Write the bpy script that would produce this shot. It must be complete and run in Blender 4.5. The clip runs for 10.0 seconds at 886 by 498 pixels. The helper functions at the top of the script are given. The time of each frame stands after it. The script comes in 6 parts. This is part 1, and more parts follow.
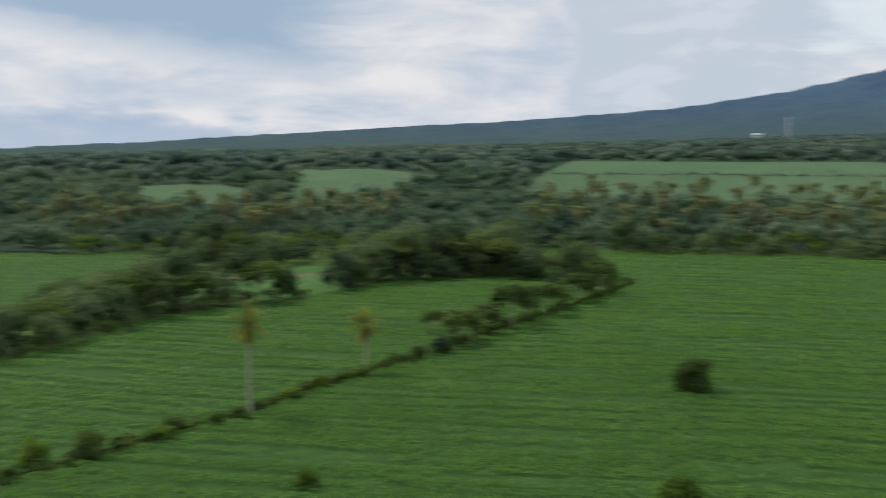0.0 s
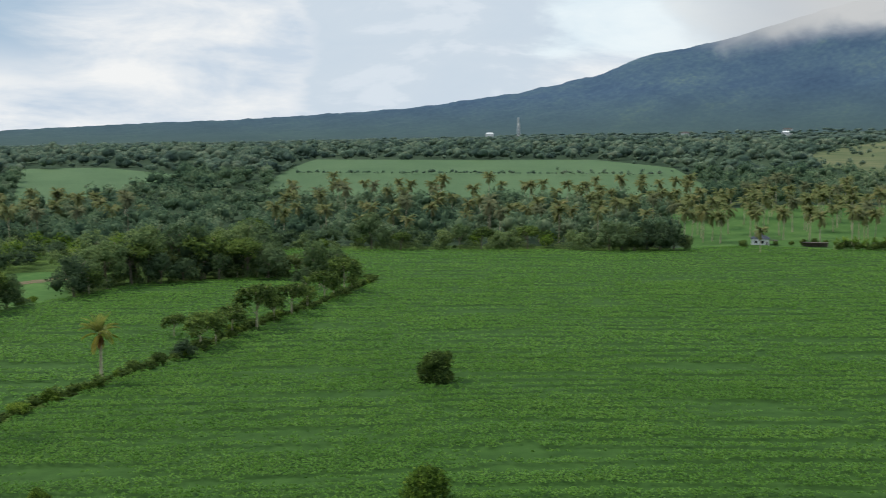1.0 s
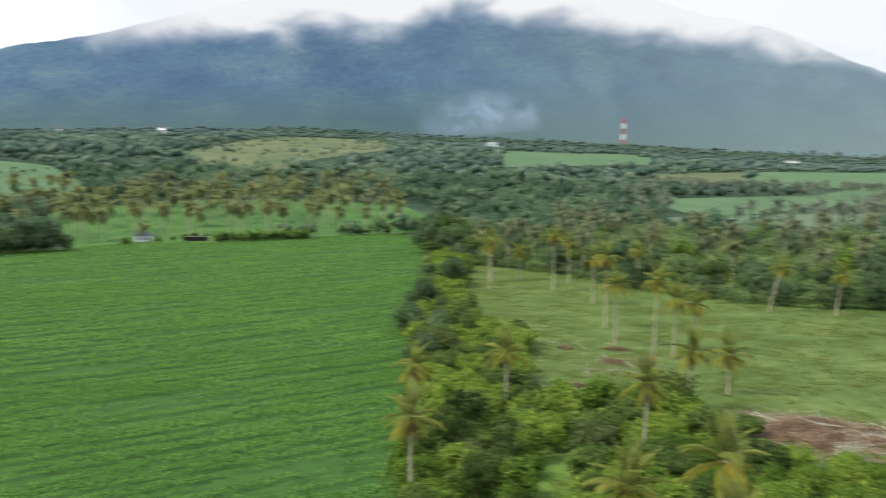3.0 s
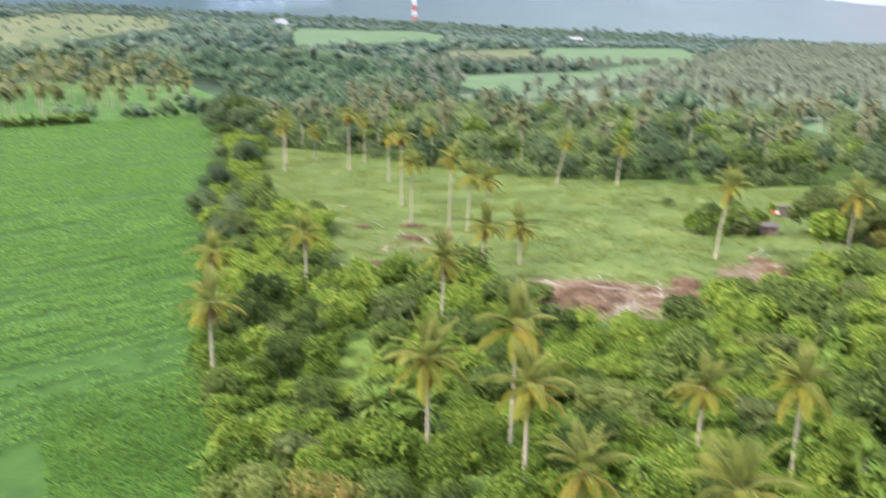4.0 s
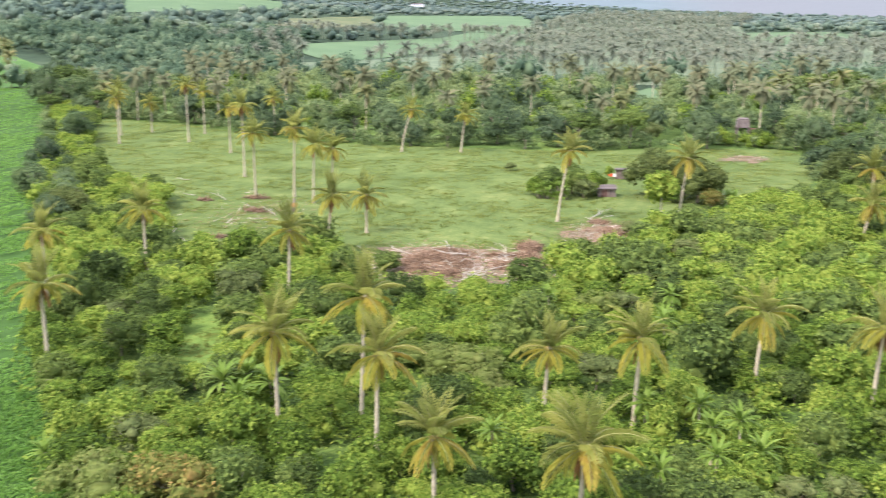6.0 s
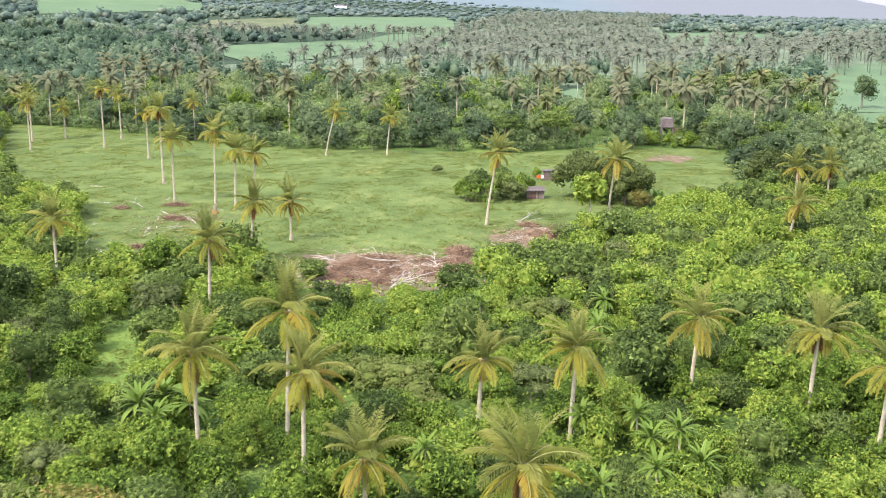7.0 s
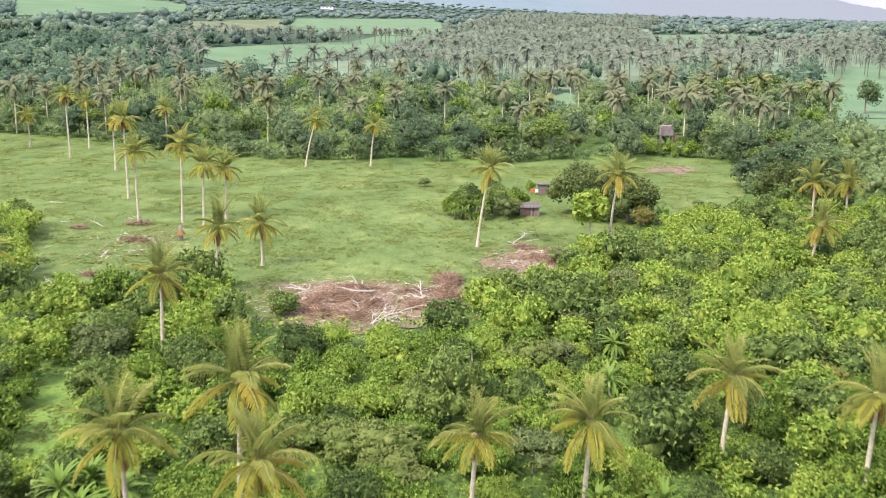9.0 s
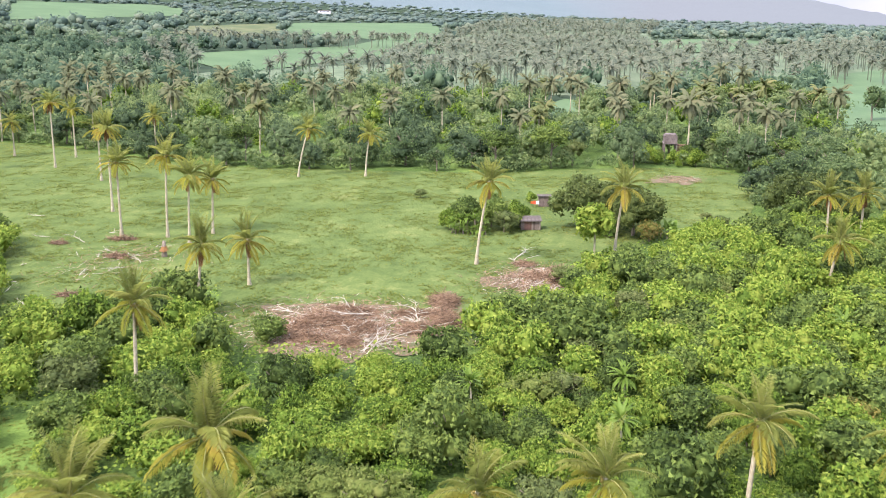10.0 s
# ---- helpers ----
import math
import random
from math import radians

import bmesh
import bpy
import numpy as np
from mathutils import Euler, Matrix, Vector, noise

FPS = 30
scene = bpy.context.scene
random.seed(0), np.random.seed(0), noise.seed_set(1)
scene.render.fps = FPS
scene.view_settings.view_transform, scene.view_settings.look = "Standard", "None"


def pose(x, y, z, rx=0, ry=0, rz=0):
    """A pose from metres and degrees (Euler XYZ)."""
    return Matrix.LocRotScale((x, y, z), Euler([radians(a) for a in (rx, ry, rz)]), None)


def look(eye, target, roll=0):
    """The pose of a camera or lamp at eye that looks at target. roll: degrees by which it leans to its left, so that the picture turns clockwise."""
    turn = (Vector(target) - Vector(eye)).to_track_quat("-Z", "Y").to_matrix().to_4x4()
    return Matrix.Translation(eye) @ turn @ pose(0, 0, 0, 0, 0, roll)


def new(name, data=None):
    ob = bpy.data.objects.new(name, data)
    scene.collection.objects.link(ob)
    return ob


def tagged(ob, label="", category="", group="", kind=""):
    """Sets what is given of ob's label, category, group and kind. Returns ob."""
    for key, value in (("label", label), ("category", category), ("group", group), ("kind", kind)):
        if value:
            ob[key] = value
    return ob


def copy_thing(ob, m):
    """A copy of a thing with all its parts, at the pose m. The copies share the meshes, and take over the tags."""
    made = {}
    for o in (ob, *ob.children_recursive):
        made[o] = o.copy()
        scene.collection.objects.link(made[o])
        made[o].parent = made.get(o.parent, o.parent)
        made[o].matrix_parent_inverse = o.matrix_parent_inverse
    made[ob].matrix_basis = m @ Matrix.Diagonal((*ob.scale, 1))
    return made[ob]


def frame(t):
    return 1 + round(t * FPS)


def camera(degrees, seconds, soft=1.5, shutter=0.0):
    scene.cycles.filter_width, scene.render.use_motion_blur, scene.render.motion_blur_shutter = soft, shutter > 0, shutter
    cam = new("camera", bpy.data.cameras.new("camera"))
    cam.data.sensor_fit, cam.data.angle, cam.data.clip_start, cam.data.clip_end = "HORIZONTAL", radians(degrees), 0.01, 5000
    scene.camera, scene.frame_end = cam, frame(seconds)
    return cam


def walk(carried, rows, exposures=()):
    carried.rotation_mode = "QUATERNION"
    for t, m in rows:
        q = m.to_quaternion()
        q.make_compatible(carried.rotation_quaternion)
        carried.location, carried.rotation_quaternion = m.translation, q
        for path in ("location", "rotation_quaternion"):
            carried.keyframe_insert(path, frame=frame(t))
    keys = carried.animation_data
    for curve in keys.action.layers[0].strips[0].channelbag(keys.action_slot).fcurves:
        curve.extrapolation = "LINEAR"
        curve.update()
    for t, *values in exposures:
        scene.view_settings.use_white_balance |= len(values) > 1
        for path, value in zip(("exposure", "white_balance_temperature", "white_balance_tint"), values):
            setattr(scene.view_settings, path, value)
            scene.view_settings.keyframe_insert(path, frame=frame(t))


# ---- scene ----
# the drone hangs still and turns, tips down, then glides ahead
cam = camera(47.9, 10.0, soft=0.95, shutter=0.7)
PATH = [
    (0.0, pose(0.00, 0.00, 42.0, 84.90, -0.06, 0.71)),
    (0.3, pose(0.00, 0.00, 42.0, 84.88, 0.00, -5.60)),
    (0.5, pose(0.00, 0.00, 42.0, 84.86, 0.02, -8.60)),
    (0.8, pose(0.00, 0.00, 42.0, 84.83, 0.02, -12.35)),
    (1.0, pose(0.00, 0.00, 42.0, 84.81, 0.02, -13.99)),
    (1.2, pose(0.00, 0.00, 42.0, 84.80, -0.03, -14.85)),
    (1.5, pose(0.00, 0.00, 42.0, 84.78, -0.06, -19.69)),
    (2.0, pose(0.00, 0.00, 41.95, 84.73, -0.08, -30.23)),
    (2.5, pose(0.00, 0.00, 41.92, 84.70, -0.07, -40.49)),
    (3.0, pose(0.00, 0.00, 41.92, 84.64, -0.01, -48.48)),
    (3.2, pose(0.00, 0.00, 41.92, 84.25, 0.00, -51.10)),
    (4.3, pose(0.00, -0.05, 41.88, 76.02, 0.03, -63.00)),
    (4.5, pose(0.00, -0.10, 41.87, 76.00, 0.03, -64.43)),
    (5.0, pose(0.00, -0.12, 41.84, 76.01, 0.01, -64.97)),
    (5.5, pose(0.06, -0.16, 41.79, 75.97, 0.01, -66.11)),
    (6.0, pose(0.65, -0.08, 41.74, 75.94, 0.01, -69.10)),
    (6.2, pose(1.05, 0.03, 41.70, 75.95, 0.01, -70.55)),
    (6.8, pose(3.45, 0.95, 41.56, 76.00, 0.02, -73.00)),
    (7.3, pose(6.10, 1.90, 41.47, 76.02, 0.02, -73.70)),
    (7.5, pose(7.44, 2.29, 41.45, 76.02, 0.02, -73.76)),
    (8.0, pose(11.29, 3.40, 41.41, 76.02, 0.02, -73.89)),
    (8.5, pose(15.70, 4.61, 41.40, 76.02, 0.01, -74.06)),
    (9.0, pose(20.53, 5.90, 41.46, 76.09, -0.01, -74.07)),
    (9.5, pose(25.15, 7.20, 41.54, 76.20, -0.03, -74.14)),
    (10.0, pose(29.03, 8.18, 41.54, 76.32, -0.03, -74.20)),
]
walk(cam, PATH, [(0.0, 0.15, 6500, 8), (1.0, 0.34, 6500, 5), (2.0, 0.62, 6500, 3), (2.5, 0.84, 6500, 5), (3.2, 1.06, 6500, 9), (4.3, 1.90, 6350, 25), (10.0, 1.87, 6350, 26)])

# ---- light: a bright overcast sky, the sun a wide glow behind cloud ----
SUN_EL, SUN_AZ = 50.0, -55.0          # degrees; azimuth clockwise from +y
world = bpy.data.worlds.new("sky")
scene.world = world
world.use_nodes = True
wn, wl = world.node_tree.nodes, world.node_tree.links
wn.clear()


def wnode(kind, **kw):
    n = wn.new(kind)
    for k, v in kw.items():
        n.inputs[k].default_value = v
    return n


sky = wn.new("ShaderNodeTexSky")
sky.sky_type, sky.sun_disc = "NISHITA", False
sky.sun_elevation, sky.sun_rotation = radians(SUN_EL), radians(SUN_AZ)
sky.dust_density, sky.air_density, sky.ozone_density = 0.3, 1.0, 2.0
blue = wn.new("ShaderNodeMix")
blue.data_type, blue.blend_type = "RGBA", "MULTIPLY"
blue.inputs[0].default_value = 1.0
blue.inputs[7].default_value = (0.07, 0.075, 0.085, 1)
wl.new(sky.outputs[0], blue.inputs[6])
co = wn.new("ShaderNodeTexCoord")
stretch = wn.new("ShaderNodeMapping")
stretch.inputs["Scale"].default_value = (1.0, 1.0, 3.2)
wl.new(co.outputs["Generated"], stretch.inputs[0])
big = wnode("ShaderNodeTexNoise", Scale=2.1, Detail=9.0, Roughness=0.52, Distortion=0.15)
wl.new(stretch.outputs[0], big.inputs["Vector"])
cover = wn.new("ShaderNodeValToRGB")
cover.color_ramp.elements[0].position, cover.color_ramp.elements[1].position = 0.34, 0.47
wl.new(big.outputs[0], cover.inputs[0])
shift = wn.new("ShaderNodeMapping")
shift.inputs["Location"].default_value = (3.1, 1.7, 0.4)
shift.inputs["Scale"].default_value = (1.0, 1.0, 2.2)
wl.new(co.outputs["Generated"], shift.inputs[0])
puffs = wnode("ShaderNodeTexNoise", Scale=2.4, Detail=10.0, Roughness=0.55, Distortion=0.2)
wl.new(shift.outputs[0], puffs.inputs["Vector"])
shade = wn.new("ShaderNodeValToRGB")
shade.color_ramp.elements[0].position, shade.color_ramp.elements[1].position = 0.45, 0.63
shade.color_ramp.elements[0].color = (0.37, 0.45, 0.57, 1)
shade.color_ramp.elements[1].color = (0.735, 0.735, 0.74, 1)
wl.new(puffs.outputs[0], shade.inputs[0])
blend = wn.new("ShaderNodeMix")
blend.data_type = "RGBA"
wl.new(cover.outputs[0], blend.inputs[0])
wl.new(blue.outputs[2], blend.inputs[6])
wl.new(shade.outputs[0], blend.inputs[7])
norm = wn.new("ShaderNodeVectorMath")
norm.operation = "NORMALIZE"
wl.new(co.outputs["Generated"], norm.inputs[0])
split = wn.new("ShaderNodeSeparateXYZ")
wl.new(norm.outputs[0], split.inputs[0])


def wmath(op, a, b=0.0, c=0.0):
    n = wn.new("ShaderNodeMath")
    n.operation = op
    for i, v in enumerate((a, b, c)):
        if isinstance(v, (int, float)):
            n.inputs[i].default_value = v
        else:
            wl.new(v, n.inputs[i])
    return n.outputs[0]


def ease(value, lo, hi):
    n = wn.new("ShaderNodeMapRange")
    n.interpolation_type = "SMOOTHSTEP"
    n.inputs["From Min"].default_value, n.inputs["From Max"].default_value = (lo, hi) if lo < hi else (hi, lo)
    n.inputs["To Min"].default_value, n.inputs["To Max"].default_value = (0.0, 1.0) if lo < hi else (1.0, 0.0)
    wl.new(value, n.inputs["Value"])
    return n.outputs[0]


def over(under, mask, colour):
    n = wn.new("ShaderNodeMix")
    n.data_type = "RGBA"
    wl.new(mask, n.inputs[0])
    wl.new(under, n.inputs[6])
    if isinstance(colour, tuple):
        n.inputs[7].default_value = (*colour, 1)
    else:
        wl.new(colour, n.inputs[7])
    return n.outputs[2]


# the cloud forms over the plain, by bearing and height in degrees with torn edges
bearing = wmath("MULTIPLY", wmath("ARCTAN2", split.outputs["X"], split.outputs["Y"]), 57.2958)
height = wmath("MULTIPLY", wmath("ARCSINE", split.outputs["Z"]), 57.2958)
billow = wnode("ShaderNodeTexNoise", Scale=7.0, Detail=9.0, Roughness=0.60, Distortion=0.3)
wl.new(stretch.outputs[0], billow.inputs["Vector"])
tear = wmath("MULTIPLY_ADD", billow.outputs[0], 2.0, -1.0)
soft_tone = wn.new("ShaderNodeValToRGB")
soft_tone.color_ramp.elements[0].position, soft_tone.color_ramp.elements[1].position = 0.36, 0.62
soft_tone.color_ramp.elements[0].color, soft_tone.color_ramp.elements[1].color = (0.47, 0.53, 0.63, 1), (0.72, 0.71, 0.73, 1)
wl.new(billow.outputs[0], soft_tone.inputs[0])
b_torn, h_torn = wmath("MULTIPLY_ADD", tear, 5.0, bearing), wmath("MULTIPLY_ADD", tear, 2.4, height)
low_sky = ease(height, 20.0, 12.0)
near_north = wmath("MULTIPLY", ease(bearing, -50.0, -38.0), ease(bearing, 34.0, 24.0))
tone = over(blend.outputs[2], wmath("MULTIPLY", low_sky, near_north), soft_tone.outputs[0])
west = ease(b_torn, -4.0, -12.0)
slant = wmath("MULTIPLY_ADD", bearing, 0.17, h_torn)
tone = over(tone, wmath("MULTIPLY", wmath("MULTIPLY", ease(slant, 2.4, 4.6), west), low_sky), (0.31, 0.41, 0.54))
tone = over(tone, wmath("MULTIPLY", wmath("MULTIPLY", ease(h_torn, 2.9, 1.7), west), wmath("MULTIPLY", low_sky, 0.75)), (0.34, 0.43, 0.57))
grey_mass = wmath("MULTIPLY", wmath("MULTIPLY", ease(b_torn, 5.6, 6.8), ease(b_torn, 23.0, 18.5)), low_sky)
tone = over(tone, wmath("MULTIPLY", grey_mass, 0.88), (0.475, 0.535, 0.625))
puff = wmath("MULTIPLY", wmath("MULTIPLY", ease(billow.outputs[0], 0.54, 0.62), grey_mass), 0.45)
tone = over(tone, puff, (0.62, 0.65, 0.72))
gap = wmath("MULTIPLY", wmath("MULTIPLY", ease(b_torn, 18.5, 21.0), ease(h_torn, 5.0, 6.4)), wmath("MULTIPLY", low_sky, near_north))
tone = over(tone, wmath("MULTIPLY", gap, 0.6), (0.66, 0.74, 0.80))
bg = wnode("ShaderNodeBackground", Strength=1.0)
wl.new(tone, bg.inputs[0])
dome = wn.new("ShaderNodeMapRange")            # an overcast sky is brightest overhead
dome.inputs["From Min"].default_value, dome.inputs["From Max"].default_value = 14.0, 80.0
dome.inputs["To Min"].default_value, dome.inputs["To Max"].default_value = 1.0, 1.85
wl.new(height, dome.inputs["Value"])
wl.new(dome.outputs[0], bg.inputs[1])
wout = wn.new("ShaderNodeOutputWorld")
wl.new(bg.outputs[0], wout.inputs[0])

sun = new("sun", bpy.data.lights.new("sun", "SUN"))
sun.data.energy, sun.data.angle, sun.data.color = 2.3, radians(16), (1.0, 0.94, 0.82)
_el, _az = radians(SUN_EL), radians(SUN_AZ)
sun.matrix_world = look((200 * math.sin(_az) * math.cos(_el), 200 * math.cos(_az) * math.cos(_el), 200 * math.sin(_el)), (0, 0, 0))


# ---- materials ----
def material(name, stops, scale=1.0, rough=0.75, bump=0.0, island=0.0, per_object=0.0, through_light=0.0, patch=0.0, fine=0.0, coords="Object", detail=6.0, stretch_xyz=None, spec=0.3):
    """stops: (position, rgb) along a noise of that scale, mixed with one random value a leaf and one an object."""
    m = bpy.data.materials.new(name)
    m.use_nodes = True
    n, l = m.node_tree.nodes, m.node_tree.links
    bsdf = n["Principled BSDF"]
    bsdf.inputs["Roughness"].default_value = rough
    bsdf.inputs["Specular IOR Level"].default_value = spec
    tc = n.new("ShaderNodeTexCoord")
    vec = tc.outputs[coords]
    if stretch_xyz:
        mp = n.new("ShaderNodeMapping")
        mp.inputs["Scale"].default_value = stretch_xyz
        l.new(vec, mp.inputs[0])
        vec = mp.outputs[0]
    tex = n.new("ShaderNodeTexNoise")
    tex.inputs["Scale"].default_value, tex.inputs["Detail"].default_value = scale, detail
    tex.inputs["Roughness"].default_value = 0.6
    l.new(vec, tex.inputs["Vector"])
    value = tex.outputs[0]

    def add(a, b, k, centre=0.5):
        sub = n.new("ShaderNodeMath")
        sub.operation = "MULTIPLY_ADD"
        sub.inputs[1].default_value, sub.inputs[2].default_value = k, -k * centre
        l.new(b, sub.inputs[0])
        s = n.new("ShaderNodeMath")
        s.operation = "ADD"
        l.new(a, s.inputs[0])
        l.new(sub.outputs[0], s.inputs[1])
        return s.outputs[0]

    if island:
        g = n.new("ShaderNodeNewGeometry")
        value = add(value, g.outputs["Random Per Island"], island)
    if per_object:
        o = n.new("ShaderNodeObjectInfo")
        value = add(value, o.outputs["Random"], per_object)
    if patch:
        t2 = n.new("ShaderNodeTexNoise")
        t2.inputs["Scale"].default_value, t2.inputs["Detail"].default_value = scale * patch, 3.0
        l.new(vec, t2.inputs["Vector"])
        value = add(value, t2.outputs[0], 0.8)
    if fine:
        t3 = n.new("ShaderNodeTexNoise")
        t3.inputs["Scale"].default_value, t3.inputs["Detail"].default_value = fine, 4.0
        l.new(vec, t3.inputs["Vector"])
        value = add(value, t3.outputs[0], 0.7)
    ramp = n.new("ShaderNodeValToRGB")
    e = ramp.color_ramp.elements
    while len(e) < len(stops):
        e.new(0.5)
    for k, (p, c) in zip(e, stops):
        k.position, k.color = p, (*c, 1)
    l.new(value, ramp.inputs[0])
    l.new(ramp.outputs[0], bsdf.inputs["Base Color"])
    if bump:
        b = n.new("ShaderNodeBump")
        b.inputs["Strength"].default_value, b.inputs["Distance"].default_value = 0.8, bump
        l.new(value if not fine else t3.outputs[0], b.inputs["Height"])
        l.new(b.outputs[0], bsdf.inputs["Normal"])
    if through_light:
        tr = n.new("ShaderNodeBsdfTranslucent")
        l.new(ramp.outputs[0], tr.inputs[0])
        mix = n.new("ShaderNodeMixShader")
        mix.inputs[0].default_value = through_light
        l.new(bsdf.outputs[0], mix.inputs[1])
        l.new(tr.outputs[0], mix.inputs[2])
        l.new(mix.outputs[0], n["Material Output"].inputs[0])
    return m


M_GROUND = material("undergrowth", [(0.3, (0.026, 0.048, 0.013)), (0.5, (0.066, 0.112, 0.026)), (0.7, (0.12, 0.18, 0.042))], 0.06, 0.9, 0.5, fine=2.2, spec=0.05)
M_PASTURE = material("pasture_grass", [(0.1, (0.048, 0.076, 0.024)), (0.38, (0.071, 0.105, 0.031)), (0.62, (0.095, 0.131, 0.039)), (0.9, (0.154, 0.174, 0.060))], 0.07, 0.95, 0.20, fine=1.7, patch=5.0, spec=0.03)
M_LUSH = material("lush_grass", [(0.2, (0.066, 0.112, 0.024)), (0.5, (0.094, 0.152, 0.032)), (0.8, (0.136, 0.200, 0.045))], 0.3, 0.95, 0.2, fine=2.5, spec=0.03)
M_CROP_SOIL = material("crop_bed", [(0.3, (0.025, 0.062, 0.012)), (0.7, (0.044, 0.097, 0.019))], 0.25, 0.9, 0.3, spec=0.1)
M_CROP = material("crop_leaf", [(0.15, (0.088, 0.190, 0.035)), (0.5, (0.120, 0.246, 0.046)), (0.85, (0.170, 0.302, 0.061))], 0.035, 0.65, island=0.45, through_light=0.4, patch=5.0, spec=0.1)
# far crop green with extra blue painted in for haze
M_FARFIELD = material("hazy_crop", [(0.3, (0.066, 0.114, 0.054)), (0.7, (0.089, 0.142, 0.068))], 0.02, 0.8, fine=0.5, spec=0.05)
M_PALMGRASS = material("grove_grass", [(0.25, (0.044, 0.099, 0.026)), (0.5, (0.062, 0.127, 0.034)), (0.75, (0.094, 0.160, 0.048))], 0.05, 0.9, fine=0.35, spec=0.05)
# grove ground greyed in its base colour, as haze would grey it
M_HAZY_FLOOR = material("grove_floor", [(0.25, (0.074, 0.104, 0.062)), (0.5, (0.106, 0.142, 0.084)), (0.8, (0.150, 0.182, 0.108))], 0.02, 0.9, fine=0.15, spec=0.05)
M_DRYFIELD = material("fallow", [(0.25, (0.064, 0.092, 0.042)), (0.5, (0.098, 0.116, 0.056)), (0.75, (0.132, 0.138, 0.070))], 0.012, 0.9, fine=0.06, patch=3.0, spec=0.05)
M_LEAF = material("broad_leaf", [(0.0, (0.044, 0.080, 0.015)), (0.3, (0.105, 0.180, 0.027)), (0.6, (0.172, 0.262, 0.037)), (0.95, (0.282, 0.350, 0.062))], 0.35, 0.7, island=0.95, per_object=0.55, through_light=0.42, fine=3.5, spec=0.05)
# blue raised in both wood leaf colours to imitate haze at middle distance
M_WOOD = material("wood_leaf", [(0.15, (0.058, 0.094, 0.045)), (0.42, (0.110, 0.168, 0.068)), (0.6, (0.158, 0.224, 0.086)), (0.85, (0.224, 0.282, 0.110))], 0.10, 0.7, island=0.5, per_object=0.5, through_light=0.48, detail=2.0, fine=1.6, spec=0.05)
M_WOOD_DEEP = material("deep_wood_leaf", [(0.15, (0.046, 0.075, 0.042)), (0.48, (0.090, 0.137, 0.063)), (0.82, (0.144, 0.200, 0.086))], 0.10, 0.7, island=0.45, per_object=0.45, through_light=0.42, detail=2.0, fine=1.6, spec=0.05)
M_LEAF_DARK = material("dark_leaf", [(0.08, (0.036, 0.060, 0.018)), (0.5, (0.092, 0.142, 0.034)), (0.9, (0.182, 0.244, 0.056))], 0.35, 0.7, island=0.75, per_object=0.4, through_light=0.35, fine=3.5, spec=0.05)
M_LEAF_GREY = material("grey_leaf", [(0.10, (0.062, 0.086, 0.028)), (0.5, (0.108, 0.142, 0.044)), (0.9, (0.180, 0.205, 0.072))], 0.35, 0.6, island=0.7, per_object=0.3, through_light=0.3, fine=3.5, spec=0.05)
M_LEAF_RUST = material("rust_leaf", [(0.1, (0.105, 0.140, 0.030)), (0.45, (0.180, 0.185, 0.044)), (0.7, (0.285, 0.205, 0.062)), (0.95, (0.370, 0.205, 0.075))], 0.35, 0.6, island=0.6, per_object=0.2, through_light=0.3, fine=3.0, spec=0.05)
M_LEAF_OLIVE = material("olive_leaf", [(0.1, (0.090, 0.128, 0.030)), (0.5, (0.145, 0.190, 0.046)), (0.9, (0.215, 0.240, 0.074))], 0.35, 0.7, island=0.5, per_object=0.3, through_light=0.4, fine=3.5, spec=0.05)
# haze over the distance is put into these three leaf colours, bluer and lighter
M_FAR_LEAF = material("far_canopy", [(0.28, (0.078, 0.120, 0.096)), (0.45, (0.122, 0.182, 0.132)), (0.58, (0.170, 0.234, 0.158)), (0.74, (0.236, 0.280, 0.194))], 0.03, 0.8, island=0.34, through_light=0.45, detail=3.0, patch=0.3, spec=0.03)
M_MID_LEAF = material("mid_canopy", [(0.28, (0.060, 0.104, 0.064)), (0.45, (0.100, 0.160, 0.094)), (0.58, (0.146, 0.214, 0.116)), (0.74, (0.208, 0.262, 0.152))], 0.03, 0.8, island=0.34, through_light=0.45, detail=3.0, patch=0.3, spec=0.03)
M_HAZY_LEAF = material("hazy_canopy", [(0.15, (0.105, 0.158, 0.138)), (0.5, (0.142, 0.198, 0.160)), (0.9, (0.190, 0.236, 0.182))], 0.006, 0.8, island=0.45, through_light=0.45, patch=8.0, spec=0.03)
M_FROND = material("palm_frond", [(0.1, (0.160, 0.200, 0.046)), (0.5, (0.270, 0.300, 0.072)), (0.9, (0.400, 0.405, 0.108))], 0.8, 0.55, per_object=0.5, through_light=0.55, spec=0.12)
M_FROND_OLD = material("old_frond", [(0.1, (0.290, 0.310, 0.052)), (0.6, (0.430, 0.400, 0.072)), (0.98, (0.460, 0.340, 0.080))], 0.8, 0.6, per_object=0.7, through_light=0.5, spec=0.08)
M_FROND_DEAD = material("dead_frond", [(0.2, (0.19, 0.090, 0.030)), (0.8, (0.31, 0.155, 0.055))], 0.9, 0.8, per_object=0.4)
M_GOLD_FROND = material("golden_frond", [(0.1, (0.105, 0.136, 0.050)), (0.5, (0.170, 0.188, 0.074)), (0.8, (0.240, 0.222, 0.092)), (0.98, (0.310, 0.215, 0.100))], 0.05, 0.6, island=0.5, per_object=0.2, through_light=0.4, spec=0.05)
# olive fronds, their blue raised to imitate haze
M_OLIVE_FROND = material("olive_frond", [(0.10, (0.104, 0.124, 0.064)), (0.5, (0.158, 0.174, 0.092)), (0.9, (0.228, 0.212, 0.116))], 0.05, 0.8, spec=0.03, island=0.5, per_object=0.2, through_light=0.4)
